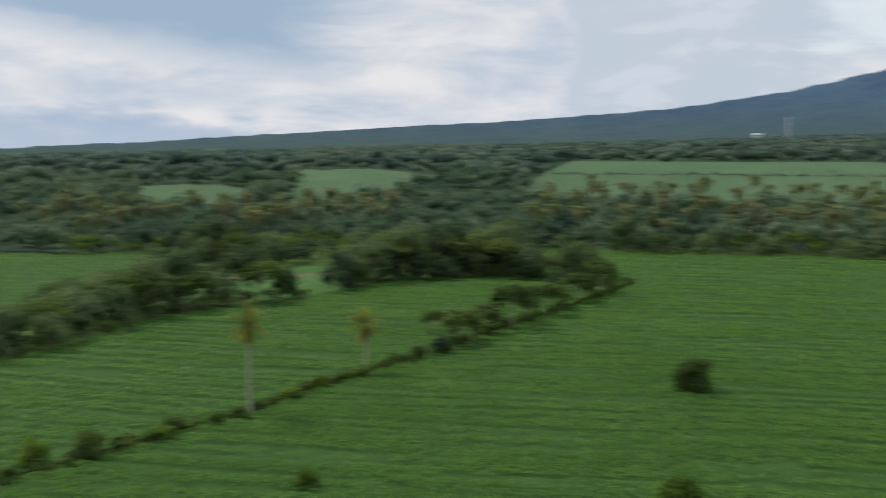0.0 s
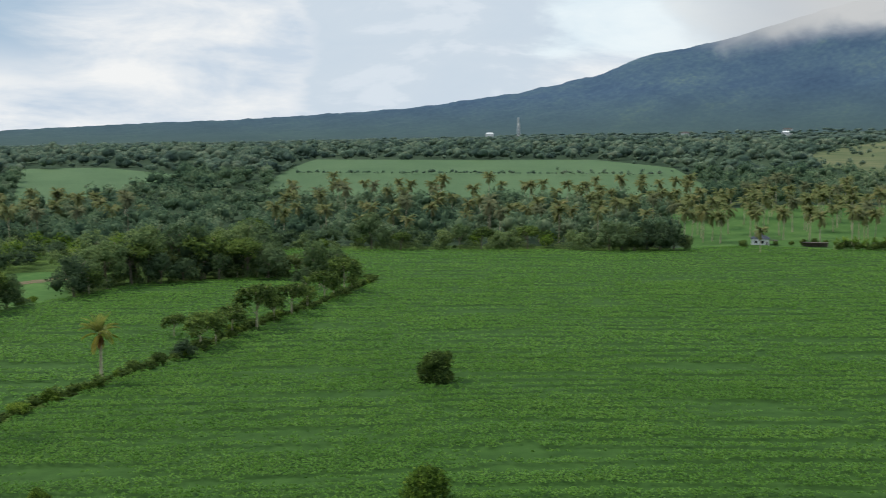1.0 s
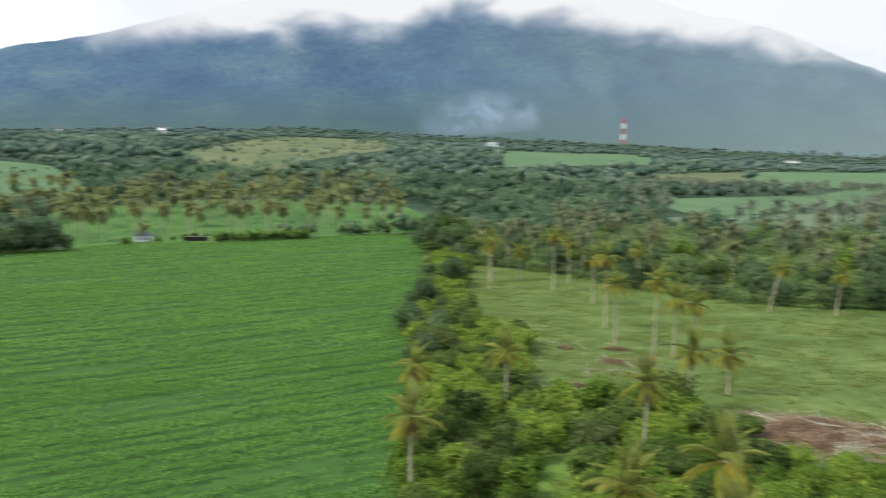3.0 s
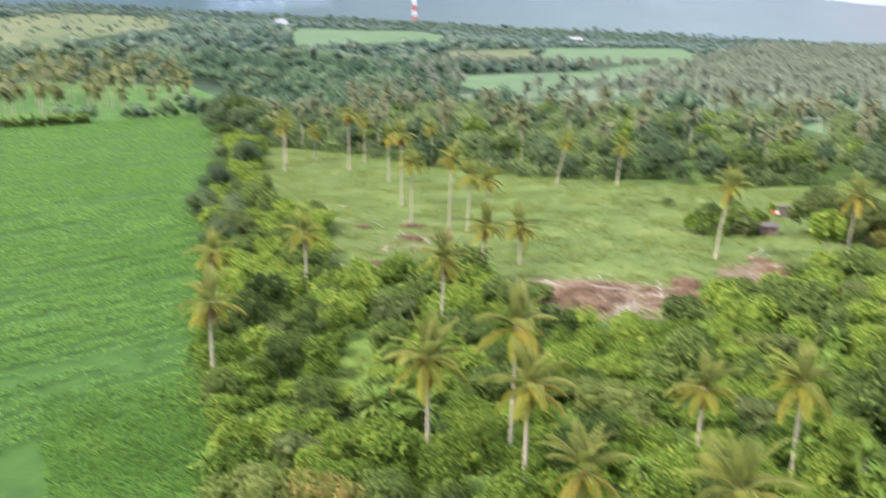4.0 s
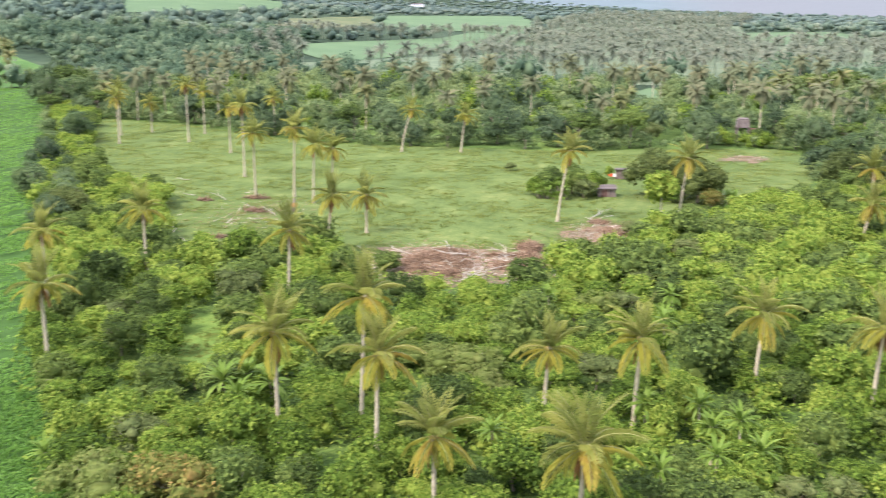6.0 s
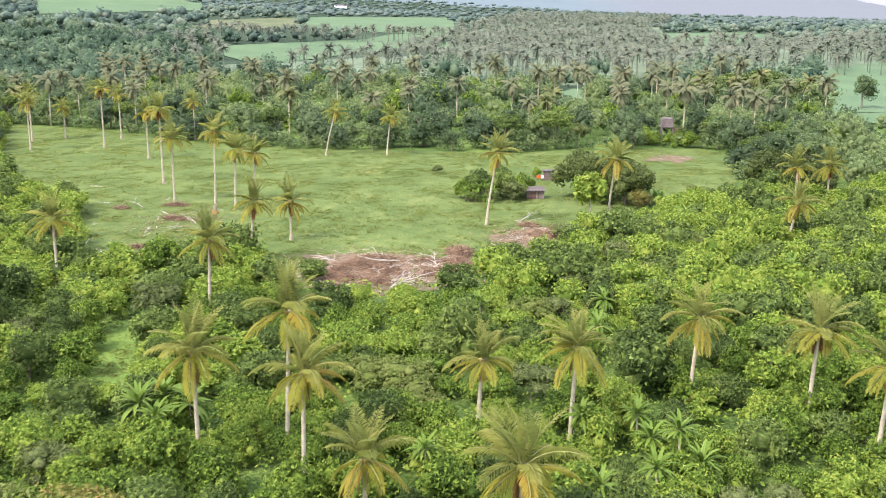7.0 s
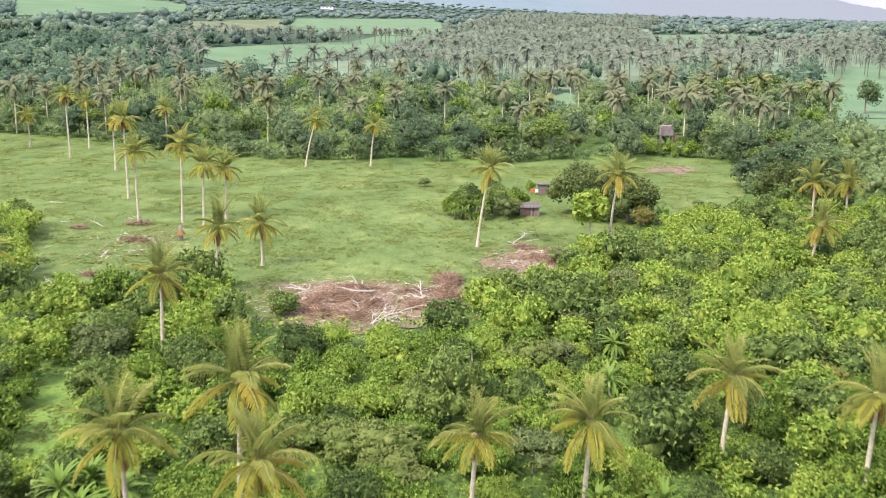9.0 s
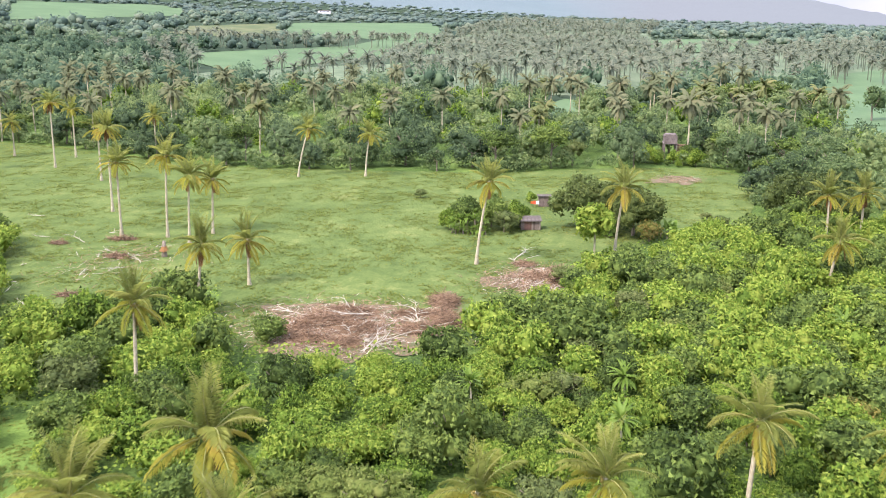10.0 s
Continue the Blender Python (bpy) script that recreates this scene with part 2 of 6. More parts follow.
# frond colour of the far groves, pale and grey with painted-in haze
M_HAZY_FROND = material("far_frond", [(0.1, (0.122, 0.152, 0.108)), (0.5, (0.178, 0.208, 0.145)), (0.9, (0.248, 0.258, 0.180))], 0.02, 0.8, spec=0.03, island=0.5, through_light=0.5)
# ground colour darkened to pass for the shaded sides of far trees
M_FAR_GROUND = material("shade_toned_plain", [(0.25, (0.024, 0.040, 0.024)), (0.5, (0.036, 0.058, 0.034)), (0.75, (0.056, 0.080, 0.046))], 0.012, 0.95, fine=0.1, spec=0.03)
M_TRUNK = material("palm_trunk", [(0.3, (0.265, 0.232, 0.150)), (0.7, (0.435, 0.390, 0.270))], 2.0, 0.9, 0.02, fine=9.0)
M_MANGO = material("mango_leaf", [(0.15, (0.040, 0.060, 0.017)), (0.5, (0.080, 0.112, 0.029)), (0.85, (0.146, 0.178, 0.050))], 0.35, 0.6, island=0.6, per_object=0.3, through_light=0.3, fine=3.5, spec=0.1)
M_BARK = material("bark", [(0.3, (0.10, 0.08, 0.06)), (0.7, (0.22, 0.19, 0.14))], 3.0, 0.9, 0.03)
M_NUT = material("coconut", [(0.3, (0.20, 0.19, 0.04)), (0.7, (0.36, 0.25, 0.06))], 3.0, 0.5)
M_DEADWOOD = material("bleached_wood", [(0.3, (0.29, 0.265, 0.20)), (0.7, (0.50, 0.47, 0.38))], 2.0, 0.85)
M_BRUSH = material("dry_brush", [(0.2, (0.108, 0.068, 0.040)), (0.8, (0.290, 0.192, 0.116))], 0.6, 0.9, island=0.7)
M_SOIL = material("cleared_soil", [(0.34, (0.072, 0.104, 0.030)), (0.46, (0.100, 0.084, 0.040)), (0.60, (0.148, 0.102, 0.060)), (0.9, (0.210, 0.150, 0.090))], 0.5, 0.95, 0.10, fine=2.6)

# ---- mesh helpers ----


def mesh_of(name, verts, tris, mats, index=None, smooth=False):
    me = bpy.data.meshes.new(name)
    v, f = np.asarray(verts, np.float32), np.asarray(tris, np.int32)
    me.vertices.add(len(v))
    me.vertices.foreach_set("co", v.ravel())
    me.loops.add(f.size)
    me.loops.foreach_set("vertex_index", f.ravel())
    me.polygons.add(len(f))
    me.polygons.foreach_set("loop_start", np.arange(0, f.size, f.shape[1], dtype=np.int32))
    for m in (mats if isinstance(mats, (list, tuple)) else [mats] if mats else []):
        me.materials.append(m)
    if index is not None:
        me.polygons.foreach_set("material_index", np.asarray(index, np.int32))
    if smooth:
        me.polygons.foreach_set("use_smooth", np.ones(len(f), bool))
    me.update(calc_edges=True)
    return me


def join(pieces):
    """Several (verts, tris) as one."""
    vs, fs, at = [], [], 0
    for v, f in pieces:
        vs.append(v)
        fs.append(np.asarray(f) + at)
        at += len(v)
    return np.concatenate(vs), np.concatenate(fs)


def child(name, me, parent, m=None, label=""):
    ob = new(name, me)
    ob.parent = parent
    if m is not None:
        ob.matrix_basis = m
    return tagged(ob, label)


def part(name, bm, mat, parent, label=""):
    me = bpy.data.meshes.new(name)
    bm.to_mesh(me)
    bm.free()
    me.materials.append(mat)
    return child(name, me, parent, None, label)


def cards(points, normals, length, width, rnd, bend=0.25):
    """One folded leaf of two triangles at each point, lying across its normal."""
    n = len(points)
    a = rnd.normal(size=(n, 3))
    a -= normals * (a * normals).sum(1, keepdims=True)
    a /= np.linalg.norm(a, axis=1, keepdims=True) + 1e-9
    b = np.cross(normals, a)
    L, W = (length * rnd.uniform(0.7, 1.3, n))[:, None], (width * rnd.uniform(0.7, 1.3, n))[:, None]
    p0, p1 = points - a * L * 0.5, points + a * L * 0.5 - normals * L * bend
    q0, q1 = points + b * W * 0.5 - normals * W * bend * 0.5, points - b * W * 0.5 - normals * W * bend * 0.5
    v = np.stack([p0, q0, p1, q1], 1).reshape(-1, 3)
    k = np.arange(n)[:, None] * 4
    return v, np.concatenate([k + [0, 1, 2], k + [0, 2, 3]])


def leaflets(points, normals, length, width, rnd, bend=0.3):
    """One small pointed leaf, a single triangle, at each point."""
    n = len(points)
    a = rnd.normal(size=(n, 3))
    a -= normals * (a * normals).sum(1, keepdims=True)
    a /= np.linalg.norm(a, axis=1, keepdims=True) + 1e-9
    b = np.cross(normals, a)
    L, W = (length * rnd.uniform(0.7, 1.35, n))[:, None], (width * rnd.uniform(0.75, 1.3, n))[:, None]
    v = np.stack([points - a * L * 0.4 + b * W * 0.5, points - a * L * 0.4 - b * W * 0.5, points + a * L * 0.6 - normals * L * bend], 1).reshape(-1, 3)
    return v, np.arange(n * 3).reshape(-1, 3)


def ball(sub=1):
    bm = bmesh.new()
    bmesh.ops.create_icosphere(bm, subdivisions=sub, radius=1.0)
    v = np.array([p.co[:] for p in bm.verts])
    f = np.array([[p.index for p in q.verts] for q in bm.faces])
    bm.free()
    return v, f


BALL1, BALL2 = ball(1), ball(2)


def tube(points, radii, sides=7):
    """A tapered tube along points."""
    pts = np.asarray(points, float)
    r = np.asarray(radii, float)
    d = np.gradient(pts, axis=0)
    d /= np.linalg.norm(d, axis=1, keepdims=True) + 1e-9
    ref = np.where(np.abs(d[:, 2:3]) > 0.9, [[1.0, 0, 0]], [[0, 0, 1.0]])
    u = np.cross(d, ref)
    u /= np.linalg.norm(u, axis=1, keepdims=True)
    w = np.cross(d, u)
    ang = np.arange(sides) * 2 * np.pi / sides
    v = (pts[:, None] + r[:, None, None] * (np.cos(ang)[None, :, None] * u[:, None] + np.sin(ang)[None, :, None] * w[:, None])).reshape(-1, 3)
    f = []
    for i in range(len(pts) - 1):
        for j in range(sides):
            a, b = i * sides + j, i * sides + (j + 1) % sides
            f += [[a, b, b + sides], [a, b + sides, a + sides]]
    top = (len(pts) - 1) * sides
    f += [[top, top + j, top + j + 1] for j in range(1, sides - 1)]
    return v, np.array(f)


# ---- the lie of the land ----
AZ = [-180, -60, -24, 0, 20, 40, 50, 58, 65, 75, 85, 100, 180]
E10 = [-0.8, -0.8, -0.4, -0.1, 0.0, -0.1, -0.7, -1.3, -1.9, -2.3, -2.4, -2.4, -2.4]
E20 = [-0.3, -0.3, 0.1, 0.7, 1.1, 1.1, 0.5, 0.1, -0.5, -0.9, -1.1, -1.25, -1.3]
E42_AZ = [-180, -60, -24.6, -16, -9.8, 2, 9.4, 13.5, 17.8, 20, 23, 25.4, 30, 34, 40, 47, 53, 58, 62, 67, 69.4, 73.5, 80, 88, 94, 98, 110, 180]
E42 = [0.2, 0.2, 0.5, 1.0, 1.4, 2.1, 2.5, 2.9, 3.5, 3.9, 4.6, 5.6, 6.6, 7.5, 8.8, 9.8, 10.0, 9.3, 8.0, 6.5, 5.2, 3.7, 1.6, 0.7, 0.2, -0.6, -0.6, -0.6]
EYE = 42.0


def land(x, y):
    """Height of the ground: flat near by, rising to the foot of the volcano."""
    x, y = np.asarray(x, float), np.asarray(y, float)
    r = np.hypot(x, y) + 1e-6
    a = np.degrees(np.arctan2(x, y))
    flat = 42.0 / 470.0
    e0 = -np.degrees(np.arctan(flat))
    e1, e2, e3 = np.interp(a, AZ, E10), np.interp(a, AZ, E20), np.interp(a, E42_AZ, E42)
    u = np.clip((r - 470) / 530, 0, 1)
    v = np.clip((r - 1000) / 1000, 0, 1)
    w = np.clip((r - 2000) / 2200, 0, 1) ** 1.5
    flat_e = -np.degrees(np.arctan2(EYE, r))
    lift1 = (e1 + np.degrees(np.arctan(42.0 / 1000))) * u * u * (3 - 2 * u)
    e = flat_e + lift1
    e = np.where(r > 1000, e1 + (e2 - e1) * v * (2 - v), e)
    e = np.where(r > 2000, e2 + (e3 - e2) * w, e)
    return np.where(r < 470, 0.0, EYE + r * np.tan(np.radians(e)))


def inside(poly, x, y):
    x, y = np.asarray(x, float), np.asarray(y, float)
    hit = np.zeros(x.shape, bool)
    for (x0, y0), (x1, y1) in zip(poly, poly[1:] + poly[:1]):
        cross = ((y0 > y) != (y1 > y)) & (x < (x1 - x0) * (y - y0) / (y1 - y0 + 1e-12) + x0)
        hit ^= cross
    return hit


def polar(azs, rs, wob=None):
    """A grid of quads over azimuths and distances, as two triangles each."""
    A, R = np.meshgrid(np.radians(azs), rs)
    x, y = R * np.sin(A), R * np.cos(A)
    na, nr = len(azs), len(rs)
    i, j = np.meshgrid(np.arange(nr - 1), np.arange(na - 1), indexing="ij")
    k = (i * na + j).ravel()[:, None]
    return x.ravel(), y.ravel(), np.concatenate([k + [0, na, na + 1], k + [0, na + 1, 1]])


FIELD_A = [(-150, -20), (-95, 75), (-52, 133), (-34, 160), (-17, 191), (0, 220), (15, 250), (44, 300), (62, 338), (42, 350), (22, 366), (31, 458), (89, 446), (139, 433), (187, 417), (225, 422), (257, 424), (282, 396), (331, 386), (369, 368), (391, 346), (297, 272), (232, 212), (180, 170), (138.8, 133.2), (108.2, 103.8), (87.5, 85.5), (61.7, 58.3), (6.5, -1.5), (-45, -60)]
FIELD_B = [(-160, 90), (-93, 200), (-83, 238), (-78, 262), (-65, 278), (-40, 312), (-21, 341), (13, 350), (27, 348), (58, 338), (41, 301), (12.5, 251), (-3, 221), (-20, 192), (-36.5, 161), (-54.5, 134), (-97, 76)]
FIELD_C = [(-330, 440), (-203, 440), (-116, 437), (-94, 360), (-124, 347), (-126, 305), (-118, 250), (-200, 180), (-330, 300)]
PASTURE = [(294, 243), (288, 203), (271, 158), (267, 130), (270, 100), (276, 64), (290, 40), (300, 12), (282, -2), (240, 2), (228, -6), (224, 12), (210, 20), (194, 24), (189, 29), (172, 30), (163, 40), (150, 41), (145, 36), (139, 50), (134, 62), (146, 74), (158, 79), (161, 90), (143, 94), (143, 108), (187, 140), (201, 167), (222, 190), (262, 222)]
VERGE = [(-52, 297), (-80, 292), (-96, 330), (-90, 372), (-62, 392), (-40, 392), (-36, 366), (-40, 340), (-36, 318)]
TRACK = [(86, 60), (90.4, 66), (96.5, 72.5), (102.5, 76), (109, 79), (112, 76), (107.5, 70.5), (101, 66), (96, 62.5), (91, 59)]
HOUSE_FIELD = [(222, 424), (262, 428), (285, 398), (335, 390), (372, 372), (395, 350), (440, 385), (490, 470), (450, 545), (380, 585), (295, 585)]


def put_sheet(name, poly, mat, lift, label, step=0, category="field", ragged=0.0):
    """A sheet of ground cover over a polygon, following the land."""
    if ragged:
        poly = [(x0 + (x1 - x0) * u + ragged * noise.noise(Vector((x0 + (x1 - x0) * u, y0 + (y1 - y0) * u, 3.0)) * 0.4), y0 + (y1 - y0) * u + ragged * noise.noise(Vector((x0 + (x1 - x0) * u, y0 + (y1 - y0) * u, 7.0)) * 0.4)) for (x0, y0), (x1, y1) in zip(poly, poly[1:] + poly[:1]) for u in np.arange(0, 1, 0.8 / math.hypot(x1 - x0, y1 - y0))]
    bm = bmesh.new()
    vs = [bm.verts.new((x, y, 0)) for x, y in poly]
    bm.faces.new(vs)
    bmesh.ops.triangulate(bm, faces=bm.faces[:])
    if step:
        for _ in range(12):
            long = [e for e in bm.edges if e.calc_length() > step]
            if not long:
                break
            bmesh.ops.subdivide_edges(bm, edges=long, cuts=1)
            bmesh.ops.triangulate(bm, faces=bm.faces[:])
    for v in bm.verts:
        v.co.z = float(land(v.co.x, v.co.y)) + lift
    bmesh.ops.recalc_face_normals(bm, faces=bm.faces[:])
    if sum(f.normal.z for f in bm.faces) < 0:
        bmesh.ops.reverse_faces(bm, faces=bm.faces[:])
    me = bpy.data.meshes.new(name)
    bm.to_mesh(me)
    bm.free()
    me.materials.append(mat)
    return tagged(new(name, me), label, category, kind="structure")


# one sheet of ground to the horizon
gr = np.concatenate([[0.5], np.linspace(20, 460, 23), np.geomspace(480, 1950, 34), np.linspace(2010, 4900, 70)])
gx, gy, gf = polar(np.concatenate([np.arange(-180, -30, 6.0), np.arange(-30, 104, 0.5), np.arange(104, 180.1, 4.0)]), gr)
gz = land(gx, gy)
far_r = np.hypot(gx, gy)
bumps = np.array([noise.fractal(Vector((x / 420, y / 420, 0.3)), 1.0, 2.0, 6) if r > 1700 else 0.0 for x, y, r in zip(gx, gy, far_r)])
ridges = np.array([noise.ridged_multi_fractal(Vector((math.atan2(x, y) * 7.0 + 0.6 * r / 1500, r / 2200, 1.7)), 0.9, 2.1, 5, 1.0, 2.0) if r > 2300 else 1.0 for x, y, r in zip(gx, gy, far_r)])
steep = np.clip(np.interp(np.degrees(np.arctan2(gx, gy)), E42_AZ, E42) / 6, 0.05, 1)
small = np.array([noise.noise(Vector((x / 60, y / 60, 5.0))) if r > 2500 else 0.0 for x, y, r in zip(gx, gy, far_r)])
gz = gz + np.clip((far_r - 2500) / 1500, 0, 1) * small * 11 + np.clip((far_r - 1700) / 1000, 0, 1) * bumps * 9 + np.clip((far_r - 2400) / 900, 0, 1) * (ridges - 1.0) * 22 * steep
# the blue of these slopes is distance haze put into the base colour
M_MOUNTAIN = material("hazy_forest_slope", [(0.2, (0.034, 0.060, 0.104)), (0.45, (0.046, 0.079, 0.126)), (0.62, (0.060, 0.099, 0.136)), (0.85, (0.092, 0.135, 0.138))], 0.0042, 0.95, 2.5, fine=0.06, spec=0.03)
mn, ml = M_MOUNTAIN.node_tree.nodes, M_MOUNTAIN.node_tree.links
m_at = mn.new("ShaderNodeAttribute")                 # texture mapped by bearing from the camera, distance and height, to suit its view
m_at.attribute_name = "view_map"
for tex in [n for n in mn if n.bl_idname == "ShaderNodeTexNoise"]:
    ml.new(m_at.outputs["Vector"], tex.inputs["Vector"])
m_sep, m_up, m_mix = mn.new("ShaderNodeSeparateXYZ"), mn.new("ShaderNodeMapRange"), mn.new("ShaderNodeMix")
ml.new(m_at.outputs["Vector"], m_sep.inputs[0])      # lower slopes coloured to match the shaded sides of the trees before them
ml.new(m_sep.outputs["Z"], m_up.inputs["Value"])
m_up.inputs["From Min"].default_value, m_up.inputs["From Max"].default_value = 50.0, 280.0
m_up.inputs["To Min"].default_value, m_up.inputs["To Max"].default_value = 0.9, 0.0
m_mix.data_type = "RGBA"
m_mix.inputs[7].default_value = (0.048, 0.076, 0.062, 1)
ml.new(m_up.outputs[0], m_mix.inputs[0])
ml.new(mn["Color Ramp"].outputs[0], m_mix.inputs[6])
m_east, m_far = mn.new("ShaderNodeMapRange"), mn.new("ShaderNodeMix")     # paler round the east side: haze and sunlight put into the colour
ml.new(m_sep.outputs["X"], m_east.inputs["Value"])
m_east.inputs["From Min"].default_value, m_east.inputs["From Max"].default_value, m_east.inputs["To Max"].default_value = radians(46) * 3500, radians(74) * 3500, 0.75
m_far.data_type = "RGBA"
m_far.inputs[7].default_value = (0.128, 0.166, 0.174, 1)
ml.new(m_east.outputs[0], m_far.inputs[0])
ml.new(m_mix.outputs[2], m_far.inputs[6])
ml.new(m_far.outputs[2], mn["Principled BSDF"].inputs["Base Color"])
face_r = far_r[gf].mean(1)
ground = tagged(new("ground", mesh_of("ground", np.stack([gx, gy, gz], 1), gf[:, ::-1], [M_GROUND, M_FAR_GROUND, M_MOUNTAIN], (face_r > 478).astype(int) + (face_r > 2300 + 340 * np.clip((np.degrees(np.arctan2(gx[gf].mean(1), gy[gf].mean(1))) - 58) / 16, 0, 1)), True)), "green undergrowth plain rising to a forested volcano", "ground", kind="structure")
view_map = ground.data.attributes.new("view_map", "FLOAT_VECTOR", "POINT")
view_map.data.foreach_set("vector", np.stack([np.arctan2(gx, gy) * 3500, far_r * 0.25, gz], 1).astype(np.float32).ravel())


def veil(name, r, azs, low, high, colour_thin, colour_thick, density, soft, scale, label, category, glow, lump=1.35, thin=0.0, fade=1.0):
    """A bank of cloud, or a stand-in for haze, far off: a glowing curved sheet, thick above and torn to nothing below.
    """
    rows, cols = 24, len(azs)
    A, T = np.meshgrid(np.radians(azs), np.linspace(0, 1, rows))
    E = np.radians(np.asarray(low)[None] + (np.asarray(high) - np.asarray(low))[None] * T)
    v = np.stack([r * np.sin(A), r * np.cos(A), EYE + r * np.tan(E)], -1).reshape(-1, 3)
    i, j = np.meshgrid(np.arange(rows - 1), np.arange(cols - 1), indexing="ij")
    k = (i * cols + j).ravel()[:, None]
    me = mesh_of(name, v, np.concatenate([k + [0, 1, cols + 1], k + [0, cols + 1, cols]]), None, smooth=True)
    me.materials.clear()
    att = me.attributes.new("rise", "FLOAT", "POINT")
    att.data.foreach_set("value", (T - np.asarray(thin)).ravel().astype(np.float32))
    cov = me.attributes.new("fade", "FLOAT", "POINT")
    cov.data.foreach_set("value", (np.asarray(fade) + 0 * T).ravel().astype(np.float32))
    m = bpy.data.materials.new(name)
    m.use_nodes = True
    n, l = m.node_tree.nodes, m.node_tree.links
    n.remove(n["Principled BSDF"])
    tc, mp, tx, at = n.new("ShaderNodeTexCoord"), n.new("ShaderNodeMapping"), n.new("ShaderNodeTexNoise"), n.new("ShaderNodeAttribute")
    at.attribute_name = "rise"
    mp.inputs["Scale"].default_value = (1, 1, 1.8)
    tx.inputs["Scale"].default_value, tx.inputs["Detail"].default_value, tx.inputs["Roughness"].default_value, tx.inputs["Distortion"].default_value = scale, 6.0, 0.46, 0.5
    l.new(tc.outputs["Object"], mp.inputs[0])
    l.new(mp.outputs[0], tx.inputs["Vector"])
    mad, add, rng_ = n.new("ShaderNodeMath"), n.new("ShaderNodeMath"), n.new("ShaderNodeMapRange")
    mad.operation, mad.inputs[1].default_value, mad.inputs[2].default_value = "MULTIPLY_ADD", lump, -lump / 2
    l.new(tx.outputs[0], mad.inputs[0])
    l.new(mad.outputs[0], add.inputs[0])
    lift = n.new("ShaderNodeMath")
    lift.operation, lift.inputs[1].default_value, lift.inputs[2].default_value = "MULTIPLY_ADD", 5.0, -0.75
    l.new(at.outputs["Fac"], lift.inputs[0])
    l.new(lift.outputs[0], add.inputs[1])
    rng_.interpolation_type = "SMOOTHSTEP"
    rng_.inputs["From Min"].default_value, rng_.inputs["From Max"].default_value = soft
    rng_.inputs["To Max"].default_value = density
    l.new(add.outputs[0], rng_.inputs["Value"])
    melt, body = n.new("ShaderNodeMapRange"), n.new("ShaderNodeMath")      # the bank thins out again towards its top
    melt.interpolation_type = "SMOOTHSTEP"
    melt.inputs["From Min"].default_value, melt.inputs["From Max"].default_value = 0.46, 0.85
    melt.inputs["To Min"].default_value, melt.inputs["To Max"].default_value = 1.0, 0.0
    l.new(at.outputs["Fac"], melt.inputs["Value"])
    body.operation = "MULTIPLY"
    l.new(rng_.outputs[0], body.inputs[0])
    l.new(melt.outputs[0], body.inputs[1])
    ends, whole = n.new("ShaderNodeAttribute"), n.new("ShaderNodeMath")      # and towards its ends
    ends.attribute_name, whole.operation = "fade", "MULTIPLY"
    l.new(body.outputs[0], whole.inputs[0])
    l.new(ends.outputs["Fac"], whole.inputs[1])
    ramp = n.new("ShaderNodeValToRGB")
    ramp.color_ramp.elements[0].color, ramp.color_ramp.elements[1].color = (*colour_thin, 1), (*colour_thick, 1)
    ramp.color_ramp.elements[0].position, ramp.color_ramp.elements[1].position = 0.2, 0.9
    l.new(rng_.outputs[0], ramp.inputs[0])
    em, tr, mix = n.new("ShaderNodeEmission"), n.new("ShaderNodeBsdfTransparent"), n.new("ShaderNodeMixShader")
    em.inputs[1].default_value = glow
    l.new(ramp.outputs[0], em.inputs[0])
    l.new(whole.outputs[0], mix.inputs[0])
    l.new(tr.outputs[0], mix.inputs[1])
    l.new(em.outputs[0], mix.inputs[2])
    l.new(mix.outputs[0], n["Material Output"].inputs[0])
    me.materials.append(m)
    ob = tagged(new(name, me), label, category, kind="structure")
    ob.visible_shadow = False
    return ob


caz = np.arange(16, 84.1, 0.5)
base = np.interp(caz, [16, 20, 24, 25.6, 26.8, 28, 30.4, 33.4, 40, 43, 45.8, 49, 53.4, 57, 59, 61.5, 64.5, 67.5, 70, 74, 84], [5.6, 5.6, 5.7, 5.7, 5.7, 5.8, 6.3, 6.9, 7.2, 7.9, 7.1, 8.6, 7.9, 7.5, 6.9, 7.1, 6.6, 5.9, 5.6, 5.1, 4.6])
veil("cloud_bank_backdrop", 3300, caz, base - 2.4, base + 8.1, (0.64, 0.69, 0.80), (0.95, 0.94, 0.97), 0.94, (-0.25, 0.72), 0.0055, "white cloud hanging over the volcano's upper slopes", "cloud", 0.52, thin=np.clip((29.5 - caz) / 11.0, 0, 1)[None], fade=np.clip((caz - 22.0) / 13.0, 0, 1)[None])
# an added glowing sheet, in place of haze over the far slopes
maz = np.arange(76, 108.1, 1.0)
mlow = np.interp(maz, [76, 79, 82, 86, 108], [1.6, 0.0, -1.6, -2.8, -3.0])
veil("mist_backdrop", 2620, maz, mlow, mlow + 7.0, (0.64, 0.73, 0.80), (0.74, 0.80, 0.85), 0.75, (-0.8, 0.5), 0.0030, "pale glowing sheet standing in for haze before the far slopes", "mist", 0.21, 0.9, fade=(np.clip((maz - 76.5) / 9.0, 0, 1) ** 1.3)[None])


